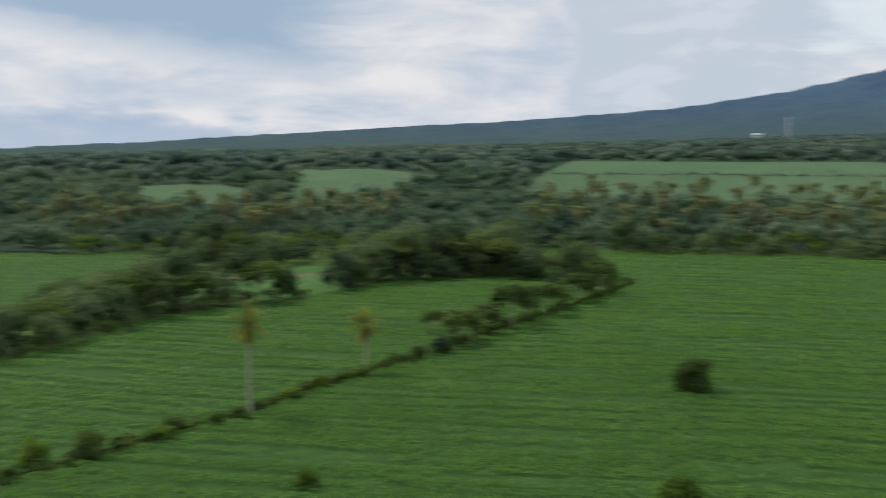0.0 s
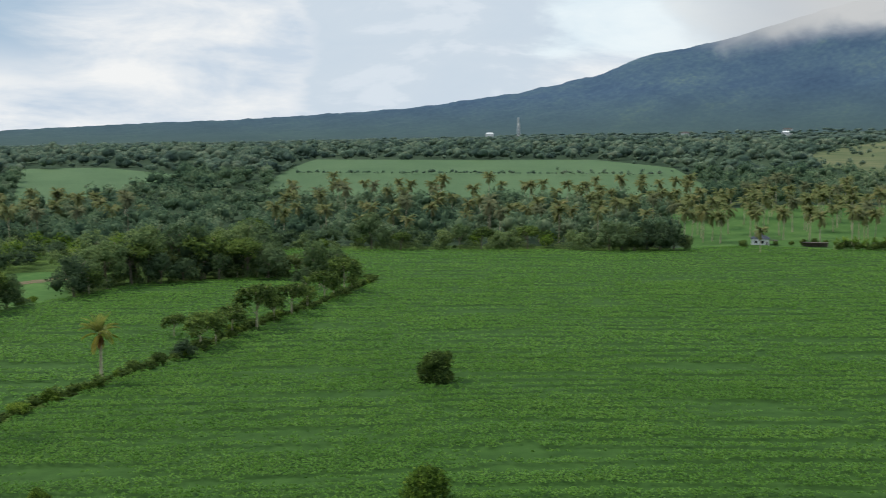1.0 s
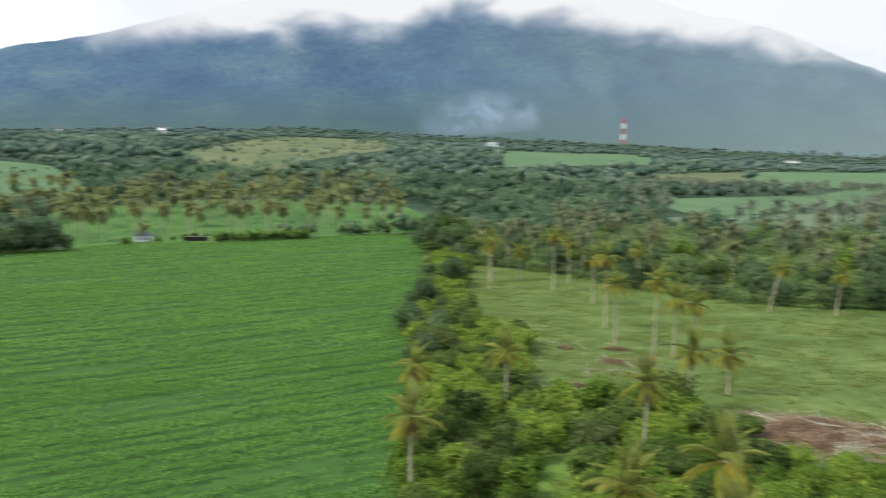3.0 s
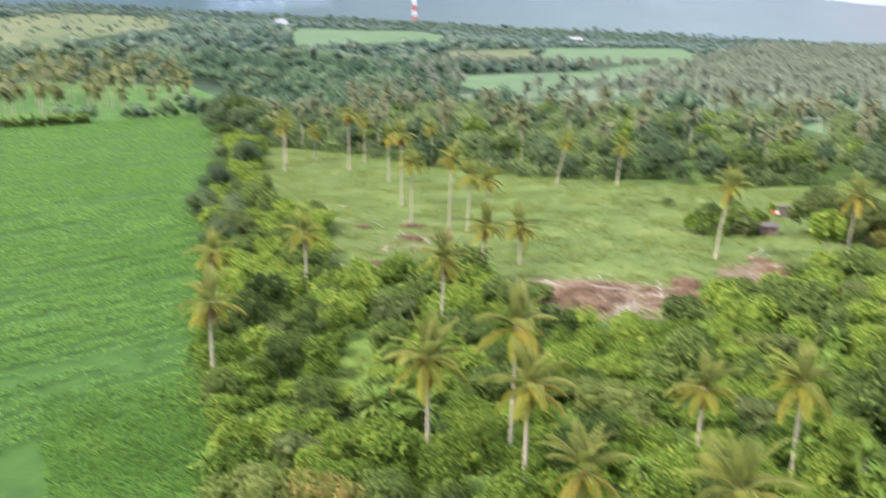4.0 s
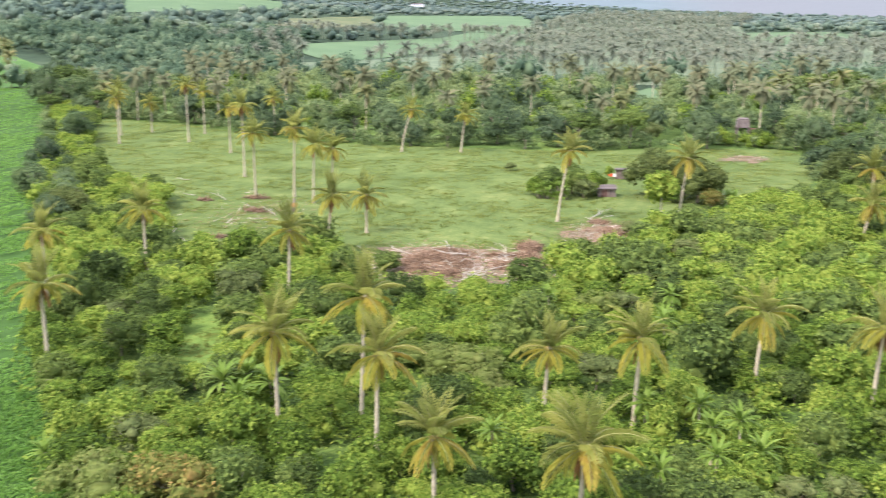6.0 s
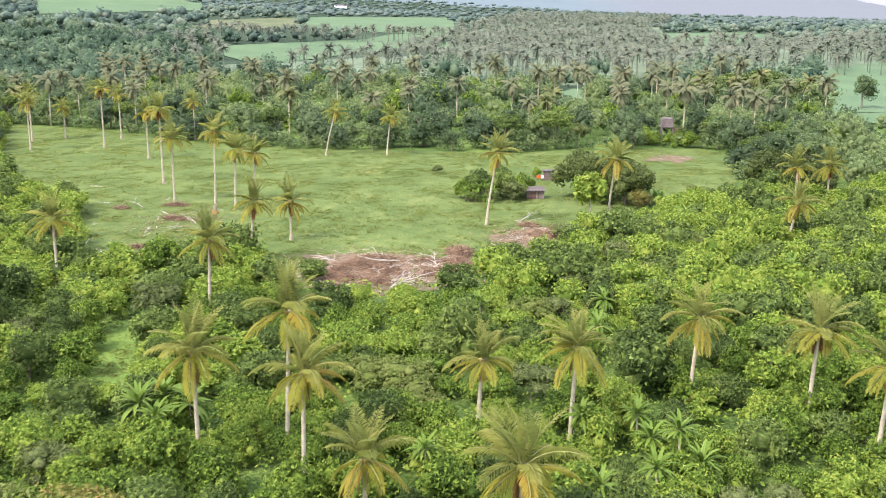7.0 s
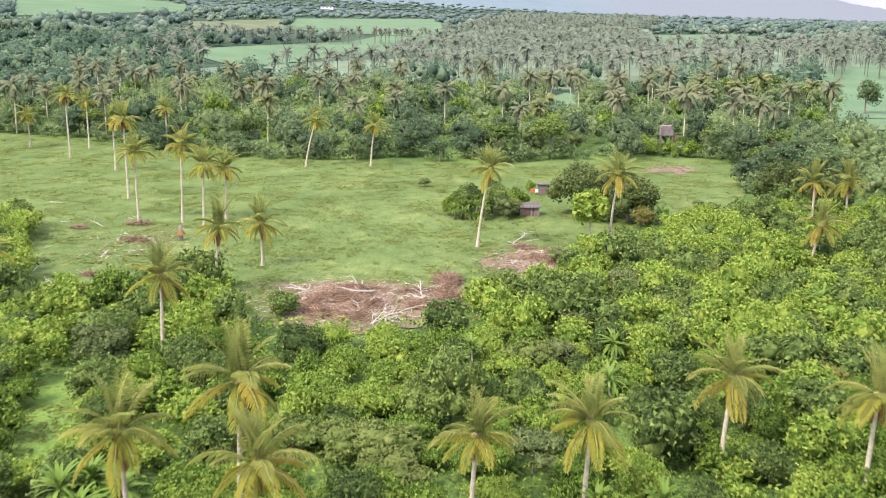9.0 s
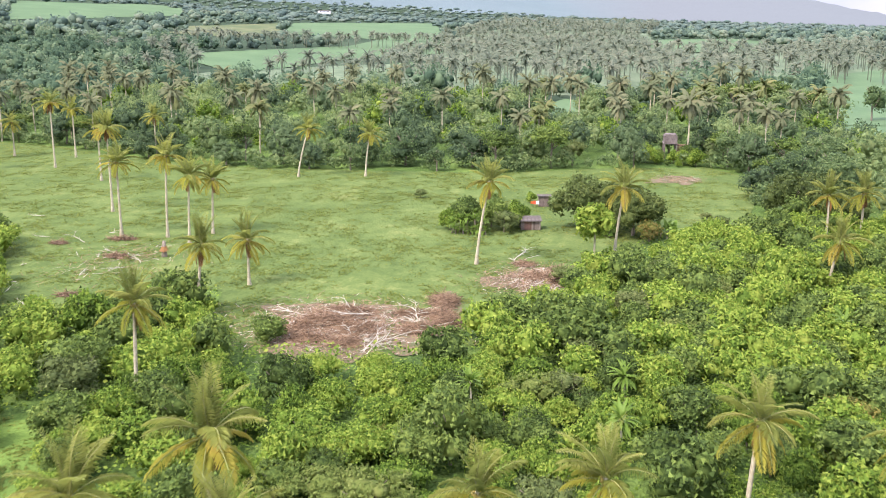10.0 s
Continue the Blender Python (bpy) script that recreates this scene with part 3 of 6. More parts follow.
def smoke(x, y, w, h, turn, label):
    """Thin smoke drifting from a field fire: a soft rounded bank that scatters the daylight."""
    rows, cols = 14, 26
    U, T = np.meshgrid(np.linspace(0, 1, cols), np.linspace(0, 1, rows))
    v = np.stack([(U - 0.5) * w, 0.10 * w * np.sin(U * np.pi), T * h * (0.35 + 0.65 * np.sin(U * np.pi * 0.8 + 0.3)) + 0.22 * h * U], -1).reshape(-1, 3)
    i, j = np.meshgrid(np.arange(rows - 1), np.arange(cols - 1), indexing="ij")
    k = (i * cols + j).ravel()[:, None]
    me = mesh_of("smoke", v, np.concatenate([k + [0, 1, cols + 1], k + [0, cols + 1, cols]]), None, smooth=True)
    thin = me.attributes.new("thin", "FLOAT", "POINT")
    thin.data.foreach_set("value", (np.sin(U * np.pi) ** 0.8 * np.sin(np.clip(T * 0.94 + 0.06, 0, 1) * np.pi) ** 0.9).ravel().astype(np.float32))
    m = bpy.data.materials.new("smoke")
    m.use_nodes = True
    n, l = m.node_tree.nodes, m.node_tree.links
    n.remove(n["Principled BSDF"])
    tc, tx, at = n.new("ShaderNodeTexCoord"), n.new("ShaderNodeTexNoise"), n.new("ShaderNodeAttribute")
    at.attribute_name = "thin"
    tx.inputs["Scale"].default_value, tx.inputs["Detail"].default_value, tx.inputs["Distortion"].default_value = 0.014, 5.0, 0.8
    l.new(tc.outputs["Object"], tx.inputs["Vector"])
    wisp, dense = n.new("ShaderNodeMapRange"), n.new("ShaderNodeMath")
    wisp.inputs["From Min"].default_value, wisp.inputs["From Max"].default_value, wisp.inputs["To Max"].default_value = 0.28, 0.66, 0.85
    l.new(tx.outputs[0], wisp.inputs["Value"])
    dense.operation = "MULTIPLY"
    l.new(wisp.outputs[0], dense.inputs[0])
    l.new(at.outputs["Fac"], dense.inputs[1])
    df, tl, tr, lit, mix = n.new("ShaderNodeBsdfDiffuse"), n.new("ShaderNodeBsdfTranslucent"), n.new("ShaderNodeBsdfTransparent"), n.new("ShaderNodeMixShader"), n.new("ShaderNodeMixShader")
    df.inputs[0].default_value = tl.inputs[0].default_value = (0.62, 0.72, 0.88, 1)
    l.new(df.outputs[0], lit.inputs[1])
    l.new(tl.outputs[0], lit.inputs[2])
    l.new(dense.outputs[0], mix.inputs[0])
    l.new(tr.outputs[0], mix.inputs[1])
    l.new(lit.outputs[0], mix.inputs[2])
    l.new(mix.outputs[0], n["Material Output"].inputs[0])
    me.materials.append(m)
    ob = tagged(new("smoke_backdrop", me), label, "smoke", kind="structure")
    ob.matrix_basis = pose(x, y, float(land(x, y)) - 4, 0, 0, turn)
    ob.visible_shadow = False
    return ob


smoke(2300 * math.sin(radians(50.6)), 2300 * math.cos(radians(50.6)), 290, 110, -50.6, "thin blue-grey smoke drifting from a field fire")
put_sheet("crop_field", FIELD_A, M_CROP_SOIL, 0.35, "wide green crop field in dense rows")
put_sheet("crop_field", FIELD_B, M_CROP_SOIL, 0.35, "green crop field behind a tree hedge")
put_sheet("crop_field", FIELD_C, M_CROP_SOIL, 0.35, "green crop field behind dark trees")
put_sheet("pasture", PASTURE, M_PASTURE, 0.06, "short green pasture with bare patches", 12)
put_sheet("grass_verge", VERGE, M_PALMGRASS, 0.07, "rough grass clearing beside a dirt road", 20)
put_sheet("dirt_road", [(-118, 338), (-80, 346), (-62, 350), (-44, 364), (-40, 372), (-47, 373), (-64, 357), (-84, 353), (-120, 346)], M_SOIL, 0.16, "pale brown dirt road through the grass", 12, "road", 1.5)
put_sheet("grass_track", TRACK, M_LUSH, 0.06, "short grass opening in the thicket")
put_sheet("palm_pasture", HOUSE_FIELD, M_PALMGRASS, 0.08, "green grass under coconut palms by a white house", 25)
for pts in ([(151.9, 69.5), (154.3, 66.7), (156.8, 61.3), (157.1, 56.8), (156.8, 52.2), (148.1, 50.1), (142, 49), (138, 47.2), (135, 48.8), (135, 55), (134, 60.4), (141.2, 63.8), (147, 66)], [(146.9, 48.5), (154, 49.1), (160.8, 47.2), (165.8, 47.7), (166.9, 45.1), (162.2, 42.4), (150.7, 40.2), (143.5, 38.3), (139, 43.5), (138, 46.7), (142, 47.6)], [(175.4, 43.6), (179.2, 39.9), (185.6, 38.4), (186.3, 33.3), (185.8, 29.8), (177.1, 27.6), (169.5, 29.6), (168.7, 32.5), (171.6, 37.8), (172.5, 41.8)], [(272, 26), (284, 22), (281, 12), (272, 14)]):
    put_sheet("bare_soil", pts, M_SOIL, 0.12, "reddish cleared soil strewn with dry brush", 3, "soil", 2.4)

FAR_FIELDS = [
    [(51, 740), (61, 823), (118, 992), (244, 944), (372, 896), (406, 799), (382, 704), (350, 640), (200, 690)],
    [(-113, 678), (-141, 908), (-78, 916), (-15, 860), (-23, 825), (-74, 731)],
    [(-224, 685), (-245, 776), (-194, 802), (-160, 770), (-150, 690)],
    [(824, 653), (1288, 1008), (1566, 896), (1253, 716)],
    [(631, 348), (580, 293), (647, 285), (717, 282), (862, 244), (1060, 300), (1050, 368), (900, 345), (772, 372), (690, 385)],
    [(1067, 486), (1357, 602), (1649, 482), (1340, 380), (1065, 304), (1057, 375)],
    [(1122, 883), (1838, 1046), (1202, 755), (951, 686), (887, 698)],
    [(1255, 114), (1332, 9), (1258, -27), (1036, -47), (965, 78)],
    [(408, -32), (447, -30), (575, -34), (691, -54), (760, -93), (742, -154), (420, -100)],
    [(449, 84), (483, 79), (475, 69), (420, 62), (400, 70)],
]
FIELD_MARGIN = [(376, -29), (412, -31.5), (426, -101), (382, -97)]
DRY_FIELDS = [
    [(515, 756), (648, 952), (1021, 1297), (1491, 1482), (995, 978), (688, 765), (538, 662)],
    [(1026, 579), (1333, 609), (1143, 522), (894, 505)],
    [(862, 517), (1195, 548), (1075, 493), (881, 477)],
]
for k, pts in enumerate(FAR_FIELDS):
    put_sheet("far_field", pts, M_FARFIELD, 0.3 + 0.05 * k, "smooth green distant crop field, colour blued for haze", 60)
put_sheet("field_margin", FIELD_MARGIN, M_FARFIELD, 0.5, "near margin of a distant crop field", 20)
for k, pts in enumerate(DRY_FIELDS):
    put_sheet("fallow_field", pts, M_DRYFIELD, 0.45 + 0.08 * k, "yellowish fallow field among far trees", 60)
OPEN = [FIELD_A, FIELD_B, FIELD_C, PASTURE, TRACK, HOUSE_FIELD, VERGE] + FAR_FIELDS + DRY_FIELDS


def is_open(x, y):
    hit = np.zeros(np.shape(x), bool)
    for p in OPEN:
        hit |= inside(p, x, y)
    return hit


def edge_distance(poly, x, y):
    best = np.full(np.shape(x), 1e9)
    for (x0, y0), (x1, y1) in zip(poly, poly[1:] + poly[:1]):
        dx, dy = x1 - x0, y1 - y0
        t = np.clip(((x - x0) * dx + (y - y0) * dy) / (dx * dx + dy * dy), 0, 1)
        best = np.minimum(best, np.hypot(x - x0 - t * dx, y - y0 - t * dy))
    return best


def spread(n, box, gap, keep, rnd):
    """Points at random at least gap apart, where keep(x, y)."""
    x0, x1, y0, y1 = box
    x, y = rnd.uniform(x0, x1, n), rnd.uniform(y0, y1, n)
    ok = keep(x, y)
    x, y = x[ok], y[ok]
    cells, out = {}, []
    for a, b in zip(x.tolist(), y.tolist()):
        i, j = int(a // gap), int(b // gap)
        if any((a - p) ** 2 + (b - q) ** 2 < gap * gap for k in (i - 1, i, i + 1) for m in (j - 1, j, j + 1) for p, q in cells.get((k, m), ())):
            continue
        cells.setdefault((i, j), []).append((a, b))
        out.append((a, b))
    return np.array(out)


def hides(x, y, h, polys, reach=700.0):
    """Whether a plant of height h would stand before one of these open grounds, seen from the air."""
    r = np.hypot(x, y)
    top = (land(x, y) + h - EYE) / r
    bad = np.zeros(np.shape(x), bool)
    for d in np.concatenate([np.arange(2, 30, 4), np.arange(34, reach, 26)]):
        k = (r + d) / r
        px, py = x * k, y * k
        hit = np.zeros(np.shape(x), bool)
        for p in polys:
            hit |= inside(p, px, py)
        bad |= hit & ((land(px, py) - EYE) / (r + d) < top)
    return bad


def in_view(x, y, lo=-33, hi=104):
    a = np.degrees(np.arctan2(x, y))
    return (a > lo) & (a < hi)


# ---- trees ----
def crown(seed, radius, low, high, lobes, leaves, size, core=BALL1, flat=1.0, ratio=0.55, fine=False, heart=0.70):
    """Leaves over a heap of rounded lobes, with gaps between; low and high are the crown's heights."""
    rnd = np.random.default_rng(seed)
    mid, half = (low + high) / 2, (high - low) / 2
    a = rnd.uniform(0, 2 * np.pi, lobes)
    k = np.sqrt(rnd.uniform(0.05, 1, lobes)) * 0.78
    c = np.stack([np.cos(a) * k * radius, np.sin(a) * k * radius, mid + rnd.uniform(-0.6, 0.55, lobes) * half * (1 - 0.5 * k)], 1)
    rr = rnd.uniform(0.8, 1.25, lobes) * radius * (1.25 / max(lobes, 3) ** 0.5 if lobes > 1 else 1.0)
    c[0], rr[0] = (0, 0, mid + 0.2 * half), 0.58 * radius if lobes > 1 else 0.9 * radius
    sq = np.array([1, 1, min(1.0, half / radius * 1.25) * flat])
    pieces = []
    for i in range(lobes if heart else 0):
        v, f = core
        d = (heart if fine else 0.80) + 0.22 * rnd.uniform(-1, 1, (len(v), 1))
        pieces.append((c[i] + v * d * rr[i] * sq, f))
    n = leaves * 2
    who = rnd.choice(lobes, n, p=rr ** 2 / (rr ** 2).sum())
    d = rnd.normal(size=(n, 3)) + [0, 0, 0.55]
    d /= np.linalg.norm(d, axis=1, keepdims=True)
    p = c[who] + d * (rr[who] * rnd.uniform(0.80 if heart else 0.55, 1.20, n))[:, None] * sq
    if fine:
        sprig = np.where(rnd.uniform(size=n) < (0.6 if leaves > 400 else 0.25), rnd.integers(0, max(n // 13, 1), n), np.arange(n))
        p, d, who = p[sprig], d[sprig], who[sprig]
        off = rnd.normal(0, size * 0.62, (n, 3))
        p = p + off * np.where(sprig == np.arange(n), 0.3, 1.0)[:, None]
        d = d * 0.7 + off / (size * 1.2)
        d /= np.linalg.norm(d, axis=1, keepdims=True) + 1e-9
    deep = np.zeros(n, bool)
    for i in range(lobes):
        q = (p - c[i]) / (rr[i] * sq)
        deep |= ((q ** 2).sum(1) < (0.72 if heart else 0.2)) & (who != i)
    p, d = p[~deep][:leaves], d[~deep][:leaves]
    nn = d * 0.8 + rnd.normal(size=d.shape) * 0.45 + [0, 0, 0.35]
    nn /= np.linalg.norm(nn, axis=1, keepdims=True)
    pieces.append(leaflets(p, nn, size * 1.1, size * 0.75, rnd) if fine else cards(p, nn, size, size * ratio, rnd))
    v, f = join(pieces)
    v[:, 2] = np.maximum(v[:, 2], 0.05)
    return v, f


def stem(seed, height, r, limbs, spread_to, lean=0.3, low=0.35):
    rnd = np.random.default_rng(seed)
    t = np.linspace(0, 1, 6)[:, None]
    top = np.array([rnd.uniform(-lean, lean), rnd.uniform(-lean, lean), height])
    pts = t * top + np.sin(t * 3) * rnd.uniform(-0.15, 0.15, 3) * [1, 1, 0]
    pieces = [tube(pts, np.linspace(r, r * 0.45, 6), 6)]
    for i in range(limbs):
        s = rnd.uniform(low, 0.8)
        a = rnd.uniform(0, 6.28)
        p0 = pts[0] + (top - pts[0]) * s
        p2 = p0 + np.array([math.cos(a) * spread_to, math.sin(a) * spread_to, height * 0.42]) * rnd.uniform(0.7, 1.0)
        p1 = (p0 + p2) / 2 + [0, 0, -0.08 * height]
        u = np.linspace(0, 1, 4)[:, None]
        pieces.append(tube((1 - u) ** 2 * p0 + 2 * u * (1 - u) * p1 + u * u * p2, np.linspace(r * 0.5, r * 0.15, 4), 4))
    return join(pieces)


def tree_kind(name, seed, crown_data, stem_data, leaf, label, group, category="tree"):
    """A thing of trunk and crown, parked at the origin until it is copied."""
    ob = tagged(new(name), label, category, group)
    child("trunk", mesh_of("trunk", *stem_data, M_BARK, smooth=True), ob)
    child("crown", mesh_of("crown", *crown_data, leaf), ob)
    return ob


def place(kind, x, y, size, turn, z=None):
    zz = float(land(x, y)) if z is None else z
    return copy_thing(kind, Matrix.LocRotScale((x, y, zz), Euler((0, 0, turn)), (size, size, size * random.uniform(0.88, 1.12))))


def forget(kind):
    for o in (*kind.children_recursive, kind):
        bpy.data.objects.remove(o)


# thicket: shrubs and small trees, vine-covered
SHRUBS = []
for i, (mat, rad, hi, lobes, leaves, size, flat, label) in enumerate([
    (M_LEAF, 2.7, 4.3, 11, 1050, 0.42, 1.0, "leafy bright green shrub in the thicket"),
    (M_LEAF, 3.1, 4.0, 13, 1150, 0.40, 0.9, "spreading vine-covered green shrub in the thicket"),
    (M_LEAF, 2.4, 4.9, 10, 950, 0.50, 1.0, "upright broad-leaved green shrub in the thicket"),
    (M_LEAF, 2.9, 3.5, 12, 1050, 0.34, 0.8, "low tangled green shrub in the thicket"),
    (M_LEAF_DARK, 2.8, 4.8, 10, 1000, 0.40, 1.0, "dark green rounded shrub in the thicket"),
    (M_LEAF_GREY, 2.8, 4.2, 12, 950, 0.30, 0.65, "grey-green flat-topped shrub in the thicket"),
    (M_LEAF_RUST, 2.9, 3.8, 10, 850, 0.36, 0.8, "half-dry rusty brown and green shrub"),
    (M_LEAF_GREY, 3.0, 4.8, 16, 1100, 0.40, 0.42, "layered grey-green small tree in the thicket"),
    (M_LEAF_DARK, 2.8, 4.7, 14, 950, 0.48, 1.0, "dark green shrub with large glossy leaves"),
    (M_LEAF_OLIVE, 2.9, 4.0, 14, 1000, 0.34, 0.8, "olive vine-draped shrub in the thicket"),
]):
    SHRUBS.append(tree_kind("shrub", i, crown(20 + i, rad, 0.3, hi, lobes, int(leaves * 1.65), size * 0.67, flat=flat, fine=True), stem(40 + i, hi * 0.7, 0.12, 4, rad * 0.6), mat, label, "shrubs of the thicket", "shrub"))
THICKET = [(59, 59), (85, 86), (106, 104), (138, 132), (180, 168), (232, 210), (297, 270), (305, 262), (294, 243), (262, 222), (222, 190), (201, 167), (187, 140), (143, 108), (143, 94), (161, 90), (158, 79), (146, 74), (134, 62), (139, 50), (145, 36), (150, 41), (163, 40), (172, 30), (189, 29), (194, 24), (210, 20), (224, 12), (232, -10), (235, -45), (150, -45), (70, -25), (45, 0)]
PALMS = [  # foot x, y; height of the crown's heart; lean; size
    (242.4, 195.3, 13.6, 0, 0, 0.95), (258, 207, 14.5, 0, 0, 0.9), (267, 202, 9.7, 0, 0, 0.9), (252.7, 178, 17.1, 0, 0, 1.0), (270, 184, 13.5, 0, 0, 0.9),
    (238, 154, 12.7, 0, 0, 0.95), (206, 129.6, 17.4, 0, 0, 0.95), (187.4, 115.3, 13.6, 0, 0, 1.0), (276, 162, 11.5, 0, 0, 0.9), (188, 106, 15.2, 0.3, -0.5, 0.95),
    (184, 99.2, 12.4, 0.2, -0.5, 1.0), (193, 99.4, 10.4, 0.2, -0.4, 1.0), (146.4, 76.4, 10.0, 0.4, -0.8, 0.95), (162.6, 76.8, 7.1, 0, 0, 1.0), (257, 110.3, 11.9, 1.2, -2.6, 0.95),
    (262, 94.3, 10.6, 0.4, -1.2, 0.95), (184.4, 46.4, 13.8, 0.8, -1.9, 1.0), (198.2, 25.2, 11.6, 0.5, -1.2, 1.05), (122.8, 95.3, 10.9, 0, 0, 0.95), (116.0, 66.7, 11.4, 0.2, -0.4, 1.0),
    (76.8, 35.5, 11.0, 0.2, -0.2, 1.0), (82.6, 39.8, 14.4, 0.2, -0.6, 1.05), (77.6, 46.2, 11.6, 0, 0, 1.0), (90.8, 23.6, 8.4, 0.2, -0.4, 0.85), (91.6, 14.8, 10.3, 0.2, -0.4, 0.95),
    (106.7, 4.6, 9.4, 0.3, -0.6, 0.95), (68.5, 26.6, 8.2, 0, 0, 0.9), (68, 14.6, 9.5, 0, -0.2, 1.1), (103.5, 97, 11.5, 0, 0, 0.95), (83, 78.6, 11.4, 0, 0, 1.0),
    (180.3, -7.7, 8.2, 0.6, -1.4, 1.0), (212, -10, 9.5, 0, 0, 1.0), (219, -16.5, 9.0, 0, 0, 1.0), (103, -7.0, 10.4, 0.2, -0.4, 0.95), (95, -12.5, 10.2, 0.2, -0.5, 1.0),
    (-17.5, 192.4, 9.8, 0, 0, 0.95), (-33.7, 160.5, 14.7, 0, 0, 0.95),
]


def before_trunk(x, y):
    """Strips from the palms in the thicket towards the camera, kept low so that their trunks show in its view."""
    bad = np.zeros(np.shape(x), bool)
    for px, py, *_ in PALMS:
        if 84 < px < 200 and py < 100:
            r = math.hypot(px - 10, py - 3)
            ux, uy = (px - 10) / r, (py - 3) / r
            along, side = (px - x) * ux + (py - y) * uy, (px - x) * uy - (py - y) * ux
            bad |= (along > -0.5) & (along < (6.5 if px > 100 else 4.0)) & (np.abs(side) < 2.0)
    return bad


# shrubs that stand out: x, y, kind, size, stretch upward
FEATURES = [
    (113.6, 72.3, 7, 1.35, 1.1), (118.5, 75.5, 4, 1.15, 1.0), (111.5, 30.8, 4, 1.5, 1.1), (109.8, 33.8, 4, 1.1, 1.0), (107.6, 10.2, 8, 1.45, 1.05), (111.0, 11.5, 8, 1.2, 1.0),
    (125.5, 25.8, 9, 1.15, 1.1), (128.0, 23.0, 5, 1.1, 1.0), (112.4, 38.0, 6, 0.75, 0.8), (99.5, 34.6, 9, 1.35, 0.9), (99.9, 38.6, 9, 1.2, 0.9), (96.5, 32.0, 9, 1.1, 0.85),
    (102.4, 20.8, 7, 1.1, 0.9), (131.0, 83.1, 2, 1.3, 1.2), (134.0, 86.5, 9, 1.2, 1.1), (146.2, -2.1, 6, 0.9, 0.9), (151.1, 12.2, 9, 1.1, 0.9), (139.0, 62.5, 8, 0.9, 0.8),
    (133.0, 38.0, 8, 1.2, 1.05), (140.0, 22.0, 7, 1.1, 0.9), (160.0, 18.0, 7, 1.2, 0.95), (170.0, 8.0, 9, 1.2, 0.95), (120.0, 52.0, 4, 1.2, 1.05), (95.0, 48.0, 8, 1.15, 1.0), (88.0, 32.0, 4, 1.15, 1.0),
    (150.0, -14.0, 4, 1.2, 1.0), (132.0, -14.0, 4, 1.25, 1.05), (118.0, -4.0, 8, 1.2, 1.0), (178.0, 16.0, 5, 1.2, 1.0), (100.0, 88.0, 4, 1.3, 1.3), (110.0, 92.0, 8, 1.3, 1.25), (92.0, 76.0, 4, 1.1, 1.1),
]


def clear_of_features(x, y):
    ok = np.ones(np.shape(x), bool)
    for fx, fy, _, size, _ in FEATURES:
        ok &= np.hypot(x - fx, y - fy) > 2.5 * size
    return ok


srnd = np.random.default_rng(17)
spots = spread(14000, (40, 310, -45, 275), 3.5, lambda x, y: inside(THICKET, x, y) & clear_of_features(x, y) & ~inside(TRACK, x, y) & ~inside(PASTURE, x, y) & (np.hypot(x, y) > 62) & ~hides(x, y, 3.1, [PASTURE], 60) & ~before_trunk(x, y) & (edge_distance(FIELD_A, x, y) > 1.0) & ~inside(FIELD_A, x, y), srnd)
spots = spots[np.argsort(np.hypot(spots[:, 0] - 32, spots[:, 1] - 20))]
for x, y, k, size, up in FEATURES:
    copy_thing(SHRUBS[k], Matrix.LocRotScale((x, y, 0), Euler((0, 0, srnd.uniform(0, 6.28))), (size, size, size * up)))
rest = {0: [], 1: []}
for n, (x, y) in enumerate(spots):
    k = srnd.choice(7, p=[0.23, 0.19, 0.17, 0.15, 0.20, 0.05, 0.01] if y > 50 else [0.28, 0.24, 0.15, 0.18, 0.12, 0.02, 0.01] if y > 10 else [0.20, 0.16, 0.15, 0.13, 0.30, 0.05, 0.01])
    e = float(edge_distance(PASTURE, np.array(x), np.array(y)))
    size = srnd.uniform(0.74, 1.22)
    if n < 270:
        place(SHRUBS[k], x, y, size, srnd.uniform(0, 6.28))
    else:
        rest[int(k == 4 or srnd.uniform() < 0.15)].append((x, y))


def merged(name, kinds, spots, scale, mat, label, lift=0.0, squash=(0.85, 1.2), category="trees"):
    """Many far plants as one mesh."""
    rnd = np.random.default_rng(len(spots) + 3)
    vs, fs, at = [], [], 0
    zs = land(spots[:, 0], spots[:, 1])
    for (x, y), z in zip(spots, zs):
        v, f = kinds[rnd.integers(len(kinds))]
        a, s = rnd.uniform(0, 6.28), rnd.uniform(*scale)
        c, n = math.cos(a) * s, math.sin(a) * s
        w = v @ np.array([[c, n, 0], [-n, c, 0], [0, 0, s * rnd.uniform(*squash)]])
        vs.append(w + [x, y, z + lift])
        fs.append(f + at)
        at += len(v)
    return tagged(new(name, mesh_of(name, np.concatenate(vs), np.concatenate(fs), mat)), label, category, kind="stuff")


SMALL = [crown(200 + i, 2.9, 0.3, 4.6, 9, 680, 0.41, fine=True, heart=0.72) for i in range(6)]
merged("thicket", SMALL, np.array(rest[0]), (0.7, 1.2), M_LEAF, "dense bright green thicket of shrubs", category="shrubs")
merged("thicket", SMALL, np.array(rest[1]), (0.8, 1.3), M_LEAF_DARK, "darker green shrubs of the thicket", category="shrubs")
low = spread(6000, (60, 200, -40, 100), 1.9, lambda x, y: inside(THICKET, x, y) & before_trunk(x, y) & ~inside(TRACK, x, y) & ~inside(PASTURE, x, y) & (np.hypot(x, y) > 62), srnd)
LOW = [crown(240 + i, 2.9, 0.2, 4.6, 5, 150, 0.85, fine=True, heart=0.6) for i in range(3)]
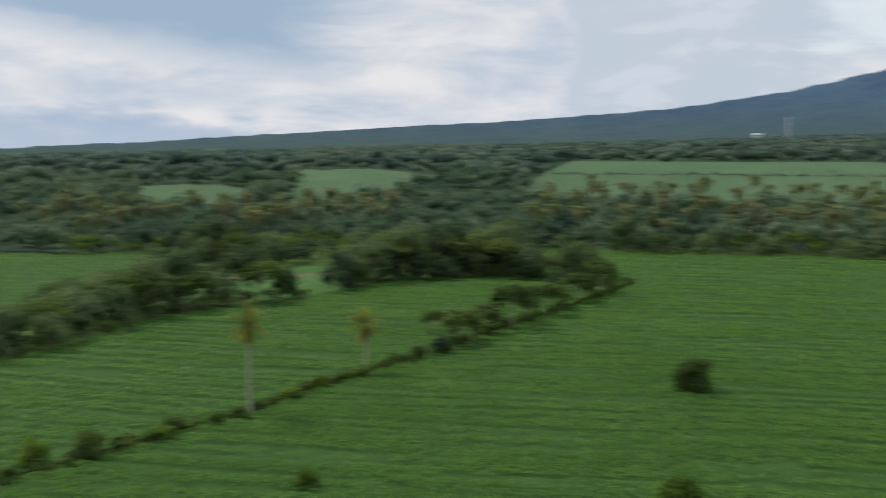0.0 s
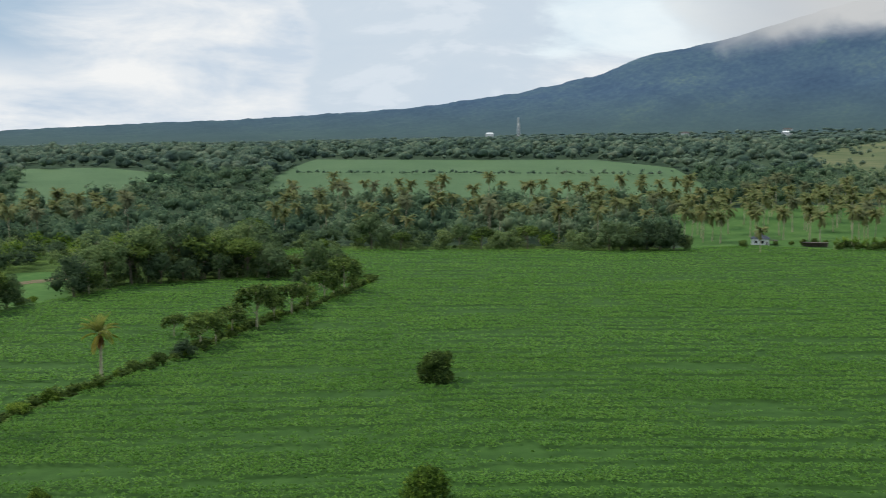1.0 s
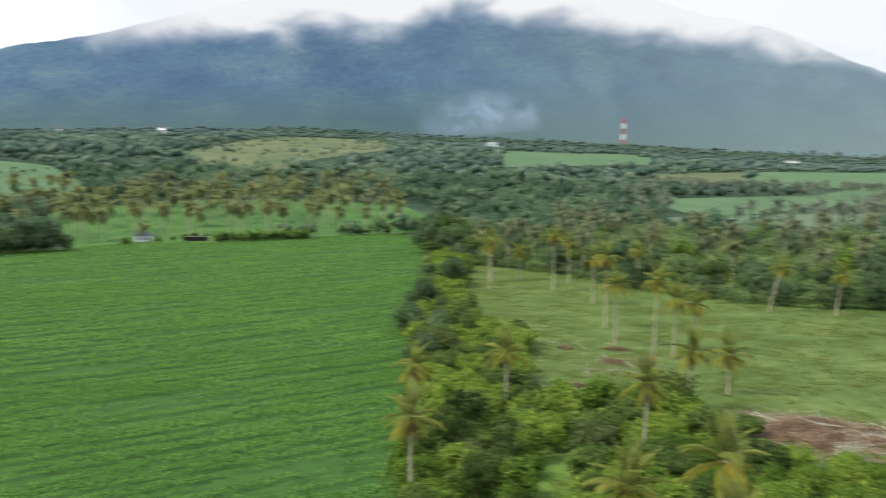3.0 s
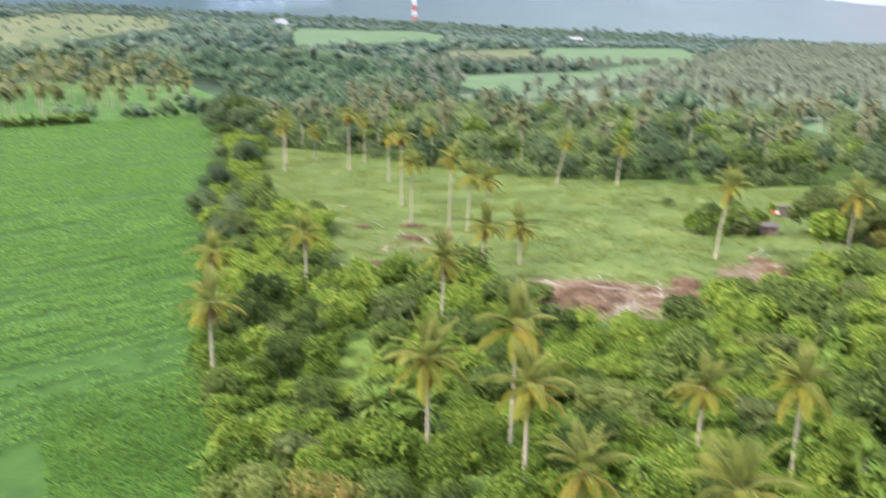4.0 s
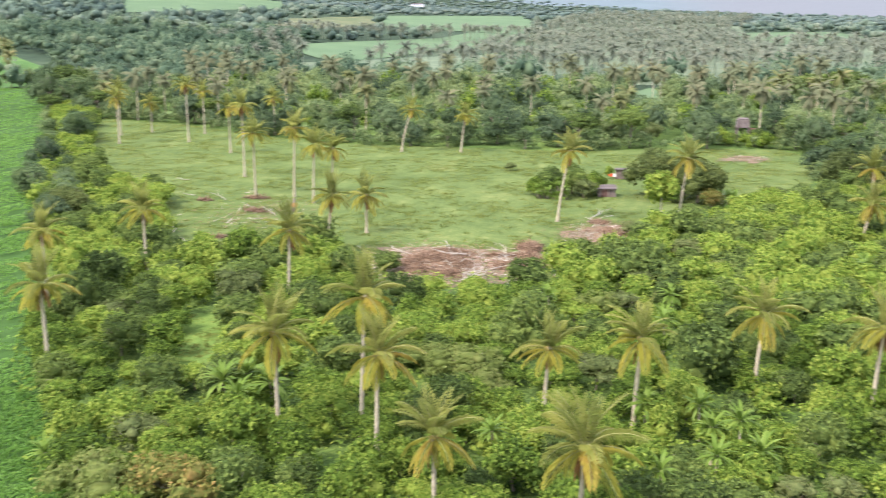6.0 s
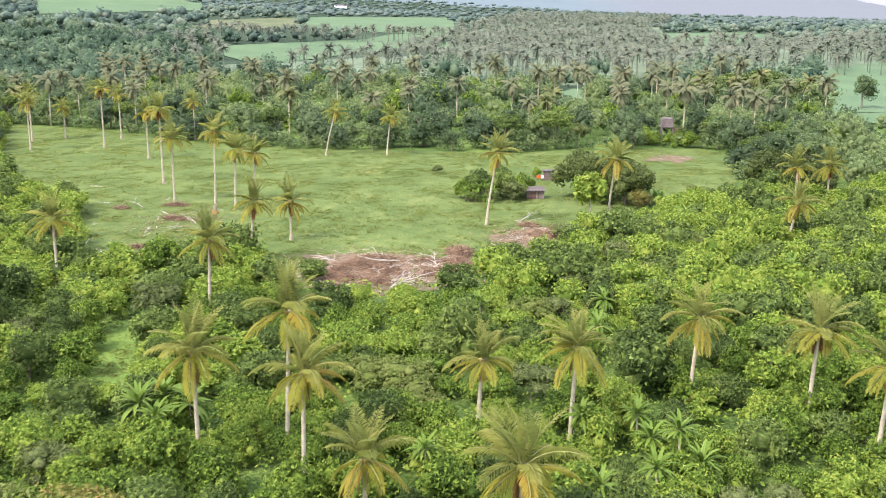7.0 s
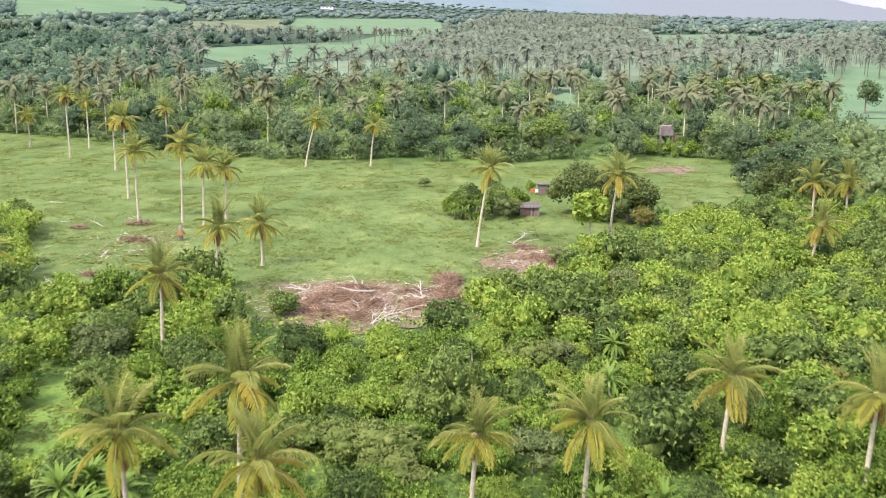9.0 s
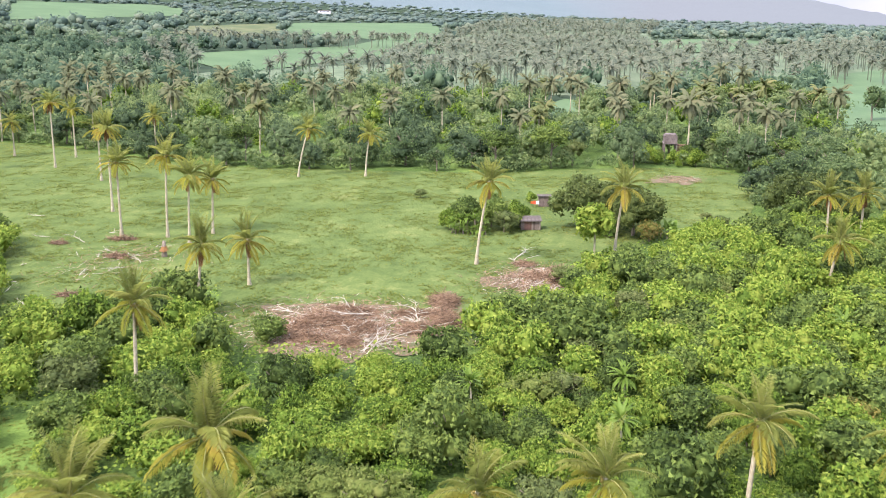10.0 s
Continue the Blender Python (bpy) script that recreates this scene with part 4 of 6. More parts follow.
merged("thicket", LOW, low, (0.36, 0.56), M_LEAF, "low bright green scrub round the palm trunks", category="shrubs")
# creepers that close the gaps between the shrubs
cp = srnd.uniform((50, -45), (300, 265), (190000, 2))
cp = cp[inside(THICKET, cp[:, 0], cp[:, 1]) & ~inside(TRACK, cp[:, 0], cp[:, 1]) & (np.hypot(cp[:, 0], cp[:, 1]) > 60)]
cz = np.array([0.9 + 1.6 * noise.noise(Vector((x / 5, y / 5, 0.2))) + 0.5 * noise.noise(Vector((x / 1.3, y / 1.3, 3.0))) for x, y in cp])
cn = srnd.normal(size=(len(cp), 3)) * 0.5 + [0, 0, 0.9]
cn /= np.linalg.norm(cn, axis=1, keepdims=True)
tagged(new("creepers", mesh_of("creepers", *cards(np.c_[cp, np.clip(cz, 0.15, 3) + srnd.uniform(-0.2, 0.2, len(cp))], cn, 0.5, 0.34, srnd), M_LEAF)), "tangled green creepers between the shrubs", "creepers", kind="stuff")

# woods beyond: taller trees
TREES = []
for i, (mat, rad, lo, hi, lobes, leaves, size, flat, label) in enumerate([
    (M_WOOD, 4.4, 0.1, 9.0, 8, 520, 0.85, 1.0, "tall leafy green tree with a domed crown"),
    (M_WOOD_DEEP, 4.8, 0.0, 9.5, 8, 520, 0.85, 1.0, "dark green broad tree of the woodland"),
    (M_WOOD, 3.8, 0.6, 10.5, 8, 460, 0.8, 1.0, "narrow bright green woodland tree"),
    (M_LEAF_DARK, 5.2, 3.2, 9.5, 9, 500, 0.8, 0.6, "flat-topped dark green tree on bare limbs"),
    (M_LEAF_GREY, 4.6, 0.6, 8.5, 9, 480, 0.7, 0.75, "pale grey-green woodland tree"),
]):
    TREES.append(tree_kind("tree", i, crown(60 + i, rad, lo, hi, lobes + 4, int(leaves * 2.4), size * 0.57, flat=flat, fine=True, heart=0.60), stem(80 + i, hi * 0.75, 0.28, 5, rad * 0.55), mat, label, "woodland trees"))


def near_edge(x, y):
    return np.min([edge_distance(p, x, y) for p in (FIELD_A, FIELD_B, FIELD_C, PASTURE)], axis=0)


spots = spread(20000, (-330, 480, -90, 480), 7.2, lambda x, y: in_view(x, y) & ~is_open(x, y) & ~inside(THICKET, x, y) & (np.hypot(x - 238, y + 9) > 14) & (np.hypot(x - 318, y - 23) > 8) & (np.abs(x * 0.0547 + 5.6 - y) + 99 * (x < 270) + 99 * (x > 322) > 7.5) & ~((edge_distance(HOUSE_FIELD, x, y) < 15) & (edge_distance(FIELD_A, x, y) < 15) & (x > 228)) & (np.hypot(x, y) < 475) & (np.hypot(x, y) > 120) & ~((x < 90) & (y < 340) & (edge_distance(FIELD_A, x, y) < 14) & (x > -110)) & ~hides(x, y, 7.5, FAR_FIELDS + DRY_FIELDS + [FIELD_B, FIELD_C], 600), srnd)
ed = near_edge(spots[:, 0], spots[:, 1])
front = (ed < 16) & (np.hypot(spots[:, 0], spots[:, 1]) < 460)
for (x, y), e in zip(spots[front], ed[front]):
    k = srnd.choice(5, p=[0.32, 0.31, 0.20, 0.14, 0.03])
    place(TREES[k], x, y, srnd.uniform(0.8, 1.35) * (0.75 if e < 3.5 else 1.0) * (1.6 if y > 260 else 1.0), srnd.uniform(0, 6.28))


MID = [crown(100 + i, 4.4, 0.6, 8.8, 10, 480, 0.54, fine=True, heart=0.50) for i in range(8)]
wood = spots[~front]
pick = srnd.uniform(size=len(wood))
merged("woodland", MID, wood[pick < 0.42], (0.6, 1.4), M_WOOD, "bright green trees of the dense woodland")
merged("woodland", MID, wood[(pick >= 0.42) & (pick < 0.82)], (0.6, 1.4), M_WOOD_DEEP, "dark green trees of the dense woodland")
merged("woodland", MID, wood[pick >= 0.82], (0.6, 1.25), M_LEAF, "vivid green trees of the dense woodland")
foot = spread(30000, (-330, 480, -90, 480), 2.9, lambda x, y: in_view(x, y) & ~is_open(x, y) & ~inside(THICKET, x, y) & (near_edge(x, y) < 9) & (np.hypot(x, y) < 470) & (np.hypot(x, y) > 150) & (np.hypot(x - 314, y - 23) > 6) & ((np.abs(x * 0.07 - y) > 4.0) | (x > 322) | (x < 280)) & ~((x < 90) & (y < 340) & (x > -110) & (edge_distance(FIELD_A, x, y) < 14)) & ~((edge_distance(HOUSE_FIELD, x, y) < 15) & (edge_distance(FIELD_A, x, y) < 15) & (x > 228)), srnd)
merged("undergrowth", [crown(230 + i, 2.9, 0.1, 4.0, 5, 210, 0.7, fine=True, heart=0) for i in range(5)], foot, (0.55, 1.15), M_WOOD, "green undergrowth at the foot of the woods", category="undergrowth")

# far woods, coarser as they recede, their leaf colours blued for haze
frnd = np.random.default_rng(5)
FAR1 = [crown(120 + i, 5.0, 0.3, 8.6, 6, 110, 1.0, fine=True, heart=0.62) for i in range(10)]
GROVES = [[(520, 330), (610, 300), (746, 217), (840, 240), (977, 285), (1250, 330), (1600, 340), (1700, 120), (1380, 110), (960, 70), (1030, -60), (1000, -110), (745, -95), (620, -60), (560, -30), (520, 30), (500, 120), (500, 200)]]


def wood_limit(x, y):
    """How far out the woods reach: farther round to the east."""
    return 2300 + 320 * np.clip((np.degrees(np.arctan2(x, y)) - 58) / 16, 0, 1)


def keep_wood(x, y):
    return in_view(x, y, -30, 102) & ~is_open(x, y)


ring = lambda x, y, a, b: (np.hypot(x, y) >= a) & (np.hypot(x, y) < b)
far1 = spread(30000, (-480, 860, -160, 860), 11.6, lambda x, y: keep_wood(x, y) & ring(x, y, 475, 830) & ~inside(GROVES[0], x, y) & (np.hypot(x - 272, y - 424) > 42) & ~((edge_distance(HOUSE_FIELD, x, y) < 16) & (y < 480) & (x > 380)) & ~hides(x, y, 7, FAR_FIELDS + DRY_FIELDS), frnd)
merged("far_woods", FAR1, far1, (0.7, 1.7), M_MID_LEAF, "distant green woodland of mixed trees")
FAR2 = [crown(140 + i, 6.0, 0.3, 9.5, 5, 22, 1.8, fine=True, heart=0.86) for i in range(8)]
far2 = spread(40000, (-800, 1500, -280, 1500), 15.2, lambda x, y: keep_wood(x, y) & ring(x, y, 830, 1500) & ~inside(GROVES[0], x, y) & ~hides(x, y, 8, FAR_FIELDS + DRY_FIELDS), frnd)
merged("far_woods", FAR2, far2, (0.5, 1.6), M_FAR_LEAF, "far woodland on the rising plain, coloured blue-green for haze", squash=(0.6, 1.0))
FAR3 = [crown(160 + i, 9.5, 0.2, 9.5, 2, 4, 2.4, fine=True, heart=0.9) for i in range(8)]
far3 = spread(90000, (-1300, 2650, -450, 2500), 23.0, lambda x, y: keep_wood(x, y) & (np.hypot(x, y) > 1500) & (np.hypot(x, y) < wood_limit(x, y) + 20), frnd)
merged("far_woods", FAR3, far3, (0.6, 1.35), M_HAZY_LEAF, "thin line of the farthest woods, coloured blue-green for haze", squash=(0.45, 0.85), category="trees")


# hedge lines and scrub in the far fields
hl = [(82, 852), (206, 825), (301, 786), (379, 752)]
hedge = [(x0 + (x1 - x0) * u + frnd.normal() * 1.5, y0 + (y1 - y0) * u + frnd.normal() * 1.5) for (x0, y0), (x1, y1) in zip(hl, hl[1:]) for u in np.arange(0, 1, 2.6 / math.hypot(x1 - x0, y1 - y0)) if frnd.uniform() < 0.9]
hedge += [(300 + 14 * i + frnd.normal() * 3, 806 - 6 * i + frnd.normal() * 3) for i in range(7)]
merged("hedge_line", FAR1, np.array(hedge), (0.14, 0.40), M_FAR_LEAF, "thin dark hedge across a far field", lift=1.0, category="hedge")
scrub = spread(5000, (500, 1500, 500, 1490), 17.0, lambda x, y: inside(DRY_FIELDS[0], x, y) & (edge_distance(DRY_FIELDS[0], x, y) + frnd.uniform(-40, 60, np.shape(x)) < 26), frnd)
scrub = np.concatenate([scrub, spread(400, (500, 1500, 500, 1490), 30.0, lambda x, y: inside(DRY_FIELDS[0], x, y), frnd)])
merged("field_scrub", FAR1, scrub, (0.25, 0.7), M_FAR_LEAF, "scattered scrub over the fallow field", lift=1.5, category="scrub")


# ---- coconut palms ----
M_PETIOLE = material("petiole", [(0.3, (0.18, 0.20, 0.055)), (0.7, (0.27, 0.26, 0.080))], 1.0, 0.5, per_object=0.3)


def frond(seed, length, rise, droop, mats, pairs=42, width=0.050, leaf=1.15, twist=0.0, limp=1.0):
    """A feather leaf along +x: a bending midrib with two rows of hanging leaflets."""
    rnd = np.random.default_rng(seed)
    s = np.linspace(0, 1, 9)
    ang = np.radians(rise - droop * s ** 1.25)
    step = length / 8
    x = np.concatenate([[0], np.cumsum(np.cos(ang[:-1]) * step)])
    z = np.concatenate([[0], np.cumsum(np.sin(ang[:-1]) * step)])
    yb = twist * s ** 2
    rib = np.stack([x, yb, z], 1)
    rv, rf = tube(rib, np.linspace(0.055, 0.015, 9), 3)
    t = np.repeat(np.linspace(0.13, 0.99, pairs), 2) + rnd.uniform(-0.01, 0.01, pairs * 2)
    side = np.tile([1.0, -1.0], pairs)
    base = np.stack([np.interp(t, s, x), np.interp(t, s, yb), np.interp(t, s, z)], 1)
    a = np.interp(t, s, ang)
    along = np.stack([np.cos(a), 0 * a, np.sin(a)], 1)
    up = np.stack([-np.sin(a), 0 * a, np.cos(a)], 1)
    hang = limp * rnd.uniform(0.35, 0.95, pairs * 2)[:, None]
    d = along * (0.35 + 0.35 * t)[:, None] + np.array([0, 1, 0]) * side[:, None] * 0.85 + up * 0.28 - np.array([0, 0, 1.0]) * hang * 0.5
    d /= np.linalg.norm(d, axis=1, keepdims=True)
    L = (leaf * np.sin(np.pi * (0.14 + 0.80 * t)) ** 0.7 * rnd.uniform(0.85, 1.1, pairs * 2))[:, None]
    w = np.cross(d, up)
    w /= np.linalg.norm(w, axis=1, keepdims=True)
    mid = base + d * L * 0.5
    tip = base + d * L * 0.92 - np.array([0, 0, 1.0]) * L * (0.25 * limp + 0.3 * hang)
    v = np.stack([base, mid + w * width * 0.5, tip, mid - w * width * 0.5], 1).reshape(-1, 3)
    k = np.arange(pairs * 2)[:, None] * 4
    lf = np.concatenate([k + [0, 1, 2], k + [0, 2, 3]])
    vv, ff = join([(rv, rf), (v, lf)])
    return mesh_of("frond", vv, ff, mats, np.r_[np.zeros(len(rf), int), np.ones(len(lf), int)])


G, O, D = [M_PETIOLE, M_FROND], [M_PETIOLE, M_FROND_OLD], [M_FROND_DEAD, M_FROND_DEAD]
FRONDS = {
    "up": [frond(i, 4.6, 88 - 13 * i, 26 + 16 * i, G, pairs=40, twist=0.4 * (i - 1), limp=0.35, leaf=1.0) for i in range(3)],
    "mid": [frond(10 + i, 4.7, 50 - 13 * i, 66 + 8 * i, G, pairs=40, twist=0.4 * (i - 1), limp=0.7) for i in range(3)],
    "low": [frond(20 + i, 4.4, 4 - 17 * i, 62 - 6 * i, O, pairs=40, twist=0.3 * (i - 1), limp=0.8, leaf=0.95) for i in range(3)],
    "hang": [frond(30 + i, 3.1 - 0.3 * i, -64 - 8 * i, 20, (O, D, D)[i], pairs=34, leaf=0.6) for i in range(3)],
}
NUT = mesh_of("coconut", BALL2[0] * [0.15, 0.15, 0.19], BALL2[1], M_NUT, smooth=True)


def palm(x, y, top, lean=(0.0, 0.0), size=1.0, ups=8, mids=7, lows=7, hangs=4, seed=0, z0=None, girth=1.0):
    """A coconut palm: the crown's heart stands at height top, leaning from the foot."""
    rnd = random.Random(seed)
    z = float(land(x, y)) if z0 is None else z0
    root = tagged(new("coconut_palm"), "coconut palm with a pale slender trunk and yellowing lower fronds", "palm tree", "coconut palms")
    root.location = (x, y, z)
    t = np.linspace(0, 1, 9)
    bend = np.sin(t * np.pi) * rnd.uniform(-0.25, 0.25)
    pts = np.stack([lean[0] * t ** 1.4 + bend, lean[1] * t ** 1.4 + bend * 0.5, t * (top + 0.15)], 1)
    rad = np.interp(t, [0, 0.06, 0.2, 1], [0.40, 0.29, 0.22, 0.17]) * girth
    child("trunk", mesh_of("trunk", *tube(pts, rad, 8), M_TRUNK, smooth=True), root)
    heart = Vector((lean[0], lean[1], top))
    turn = rnd.uniform(0, 6.28)
    for kind, n in (("up", ups), ("mid", mids), ("low", lows), ("hang", hangs)):
        for i in range(n):
            a = turn + 6.283 * (i + rnd.uniform(-0.3, 0.3)) / n
            k = size * rnd.uniform(0.85, 1.1)
            child("frond", rnd.choice(FRONDS[kind]), root, Matrix.LocRotScale(heart, Euler((rnd.uniform(-0.15, 0.15), rnd.uniform(-0.12, 0.12), a)), (k, k, k)))
        turn += 0.35
    for i in range(8):
        a = turn + i * 2.4
        child("coconut", NUT, root, Matrix.Translation(heart + Vector((0.34 * math.cos(a), 0.34 * math.sin(a), 0.02 - 0.16 * (i % 3)))))
    return root


for i, (x, y, h, lx, ly, k) in enumerate(PALMS):
    palm(x, y, h, (lx, ly), k, seed=i, hangs=4 if x > 0 else 14, ups=8, mids=6, lows=7 if x > 0 else 5, girth=1.0 if x > 0 else 1.35)


def far_frond(length, rise, droop, seg, hang, wide):
    s = np.linspace(0, 1, seg + 1)
    ang = np.radians(rise - droop * s ** 1.2)
    x = np.concatenate([[0], np.cumsum(np.cos(ang[:-1]))]) * length / seg
    z = np.concatenate([[0], np.cumsum(np.sin(ang[:-1]))]) * length / seg
    w = wide * np.sin(np.pi * (0.12 + 0.8 * s)) * np.where(np.arange(seg + 1) % 2, 1.15, 0.6)
    rib = np.stack([x, 0 * x, z], 1)
    left, right = rib + np.stack([0.1 * w, w, -hang * w], 1), rib + np.stack([0.1 * w, -w, -hang * w], 1)
    v = np.concatenate([rib, left, right])
    n, f = seg + 1, []
    for i in range(seg):
        f += [[i, i + 1, n + i + 1], [i, n + i + 1, n + i], [i, 2 * n + i, 2 * n + i + 1], [i, 2 * n + i + 1, i + 1]]
    return v, np.array(f)


def turned(v, a):
    c, n = math.cos(a), math.sin(a)
    return v @ np.array([[c, n, 0], [-n, c, 0], [0, 0, 1]])


def far_crown(seed, n, seg, top, slim=1.0):
    rnd = np.random.default_rng(seed)
    out = []
    for i in range(n):
        k = rnd.uniform()
        v, f = far_frond(rnd.uniform(3.6, 4.6), 75 - 135 * k, 65 + 35 * (1 - k), seg, rnd.uniform(0.8, 1.6), slim * rnd.uniform(0.42, 0.66))
        out.append((turned(v, i * 2.4 + rnd.uniform(-0.3, 0.3)) + [0, 0, top], f))
    return join(out)


MID_PALMS = []
for i in range(4):
    kind = tagged(new("coconut_palm"), ("slender coconut palm with a drooping olive crown", "coconut palm with browning lower fronds")[i % 2], "palm tree", "palms of the far groves")
    child("trunk", mesh_of("trunk", *tube([(0, 0, 0), (0.2, 0.1, 4), (0.3, 0, 10 + i)], [0.24, 0.17, 0.13], 5), M_TRUNK, smooth=True), kind)
    child("crown", mesh_of("crown", *far_crown(300 + i, 28, 5, 10 + i), M_GOLD_FROND if i < 2 else M_OLIVE_FROND), kind)
    MID_PALMS.append(kind)
prnd = np.random.default_rng(21)
STANDS = [
    ([(35, 485), (60, 720), (345, 650), (240, 436), (140, 455)], 95, 9.5),
    ([(240, 440), (285, 580), (400, 600), (500, 520), (405, 362), (330, 396)], 125, 7.5),
    ([(-250, 450), (-320, 640), (-60, 660), (-92, 445)], 40, 9.0),
    ([(-112, 470), (-135, 640), (-30, 660), (-25, 520)], 26, 8.5),
    ([(292, 240), (330, 290), (430, 300), (470, 60), (460, -40), (310, -20), (300, 40), (282, 110)], 75, 10.5),
]
for poly, most, gap in STANDS:
    xs, ys = [p[0] for p in poly], [p[1] for p in poly]
    for x, y in spread(1500, (min(xs), max(xs), min(ys), max(ys)), gap, lambda x, y: inside(poly, x, y) & ~inside(FIELD_A, x, y) & (np.hypot(x - 266, y - 431) > 9) & ~((np.abs(x - 262) < 14) & (y < 432)) & (np.hypot(x - 318, y - 23) > 7), prnd)[:most]:
        place(MID_PALMS[prnd.integers(4) if prnd.uniform() < 0.3 else prnd.integers(2) + 2 * (y < 330)], x, y, prnd.uniform(1.2, 1.55) if y > 330 else prnd.uniform(1.0, 1.3), prnd.uniform(0, 6.28))
place(MID_PALMS[0], 241.4, 390.9, 1.15, 0.4)
put_sheet("grove_floor", GROVES[0], M_HAZY_FLOOR, 0.15, "green ground under the palm grove, greyed for haze", 40)
GROVE_KINDS = []
for i in range(5):
    tv, tf = tube([(0, 0, 0), (0.2, 0, 8 + i * 0.7)], [0.26, 0.2], 3)
    GROVE_KINDS.append(join([far_crown(320 + i, 26, 3, 8 + i * 0.7, 0.72), (tv, tf)]))
grove_gap = lambda x, y: inside(GROVES[0], x, y) & ~is_open(x, y) & ~hides(x, y, 6.0, [FAR_FIELDS[7], FAR_FIELDS[8]]) & ~hides(x, y, 12.0, [FAR_FIELDS[4]], 130) & (np.array([noise.noise(Vector((p / 70, q / 70, 6.0))) for p, q in zip(x, y)]) > -0.28)
g1 = spread(9000, (480, 960, -160, 420), 11.6, lambda x, y: grove_gap(x, y) & (x < 900), prnd)
merged("palm_grove", GROVE_KINDS, g1, (1.15, 1.5), M_HAZY_FROND, "wide grove of coconut palms, fronds greyed for haze", squash=(0.9, 1.15), category="palms")
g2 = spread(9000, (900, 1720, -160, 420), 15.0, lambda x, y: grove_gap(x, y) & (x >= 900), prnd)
merged("palm_grove", GROVE_KINDS, g2, (1.2, 1.6), M_HAZY_FROND, "farther grove of coconut palms, fronds greyed for haze", squash=(0.8, 1.05), category="palms")
rows = [(735 + 45 * u + k * 12 + prnd.normal() * 3, 416 - 24 * u + k * 12 + prnd.normal() * 3) for k in (0, 1) for u in np.linspace(0, 1, 7)]
rows += [(783 + 175 * u + k * 14 + prnd.normal() * 3, 384 - 109 * u + k * 10 + prnd.normal() * 3) for k in (0, 1) for u in np.linspace(0, 1, 22)]
rows += [(640 + prnd.uniform(-40, 30), 385 + prnd.uniform(-25, 25)) for _ in range(14)] + [(640 + prnd.uniform(-30, 40), -62 + prnd.uniform(-22, 22)) for _ in range(14)]
merged("palm_row", GROVE_KINDS, np.array(rows), (1.1, 1.35), M_HAZY_FROND, "double row of coconut palms across a field", squash=(0.9, 1.1), category="palms")


# ---- the crop: arching blades along the rows ----
def crop(name, poly, dr, dp, blades, length, width, heading, label, keep, rise=1.0, gaps=True):
    rnd = np.random.default_rng(len(name) + int(dr * 100))
    xs, ys = [p[0] for p in poly], [p[1] for p in poly]
    cx, cy, half = (min(xs) + max(xs)) / 2, (min(ys) + max(ys)) / 2, math.hypot(max(xs) - min(xs), max(ys) - min(ys)) / 2
    u, v = np.meshgrid(np.arange(-half, half, dp), np.arange(-half, half, dr))
    u, v = u.ravel() + rnd.uniform(-0.4, 0.4, u.size) * dp, v.ravel() + rnd.normal(0, 0.16, u.size) * dr
    a = radians(heading)
    wave = 3.0 * np.sin(u / 70.0) + 1.2 * np.sin(u / 23.0 + 1.0)
    x, y = cx + u * math.sin(a) + (v + wave) * math.cos(a), cy + u * math.cos(a) - (v + wave) * math.sin(a)
    ok = inside(poly, x, y) & keep(x, y) & in_view(x, y, -30, 75)
    x, y, u, v = x[ok], y[ok], u[ok], v[ok]
    band = np.array([1.25 * noise.noise(Vector((p / 38, q / 2.1, 4.0))) + 0.5 * noise.noise(Vector((p / 5, q / 0.9, 8.0))) for p, q in zip(u, v)])
    ok = (band + rnd.uniform(-0.25, 0.25, len(band)) > -0.10) | (not gaps)
    x, y = x[ok], y[ok]
    tall = np.array([0.80 + 0.22 * noise.noise(Vector((p / 9, q / 9, 1.0))) + 0.20 * noise.noise(Vector((p / 2.5, q / 2.5, 5.0))) for p, q in zip(x, y)])
    n = len(x)
    x, y, tall = np.repeat(x, blades), np.repeat(y, blades), np.repeat(tall, blades)
    ang = rnd.uniform(0, 6.28, n * blades)
    out = np.stack([np.cos(ang), np.sin(ang), 0 * ang], 1)
    side = np.stack([-np.sin(ang), np.cos(ang), 0 * ang], 1)
    L = (length * rnd.uniform(0.7, 1.25, n * blades))[:, None]
    base = np.stack([x, y, 0.30 + 0.55 * tall], 1) + rnd.normal(0, 0.08, (n * blades, 3)) * [1, 1, 0]
    h = (rise * tall * rnd.uniform(0.15, 0.5, n * blades))[:, None]
    mid = base + out * L * 0.45 + np.array([0, 0, 1.0]) * h
    tip = base + out * L * 0.95 + np.array([0, 0, 1.0]) * h * rnd.uniform(0.3, 1.0, (n * blades, 1))
    vv = np.stack([base, mid + side * width / 2, tip, mid - side * width / 2], 1).reshape(-1, 3)
    k = np.arange(n * blades)[:, None] * 4
    return tagged(new(name, mesh_of(name, vv, np.concatenate([k + [0, 1, 2], k + [0, 2, 3]]), M_CROP)), label, "crop", kind="stuff")


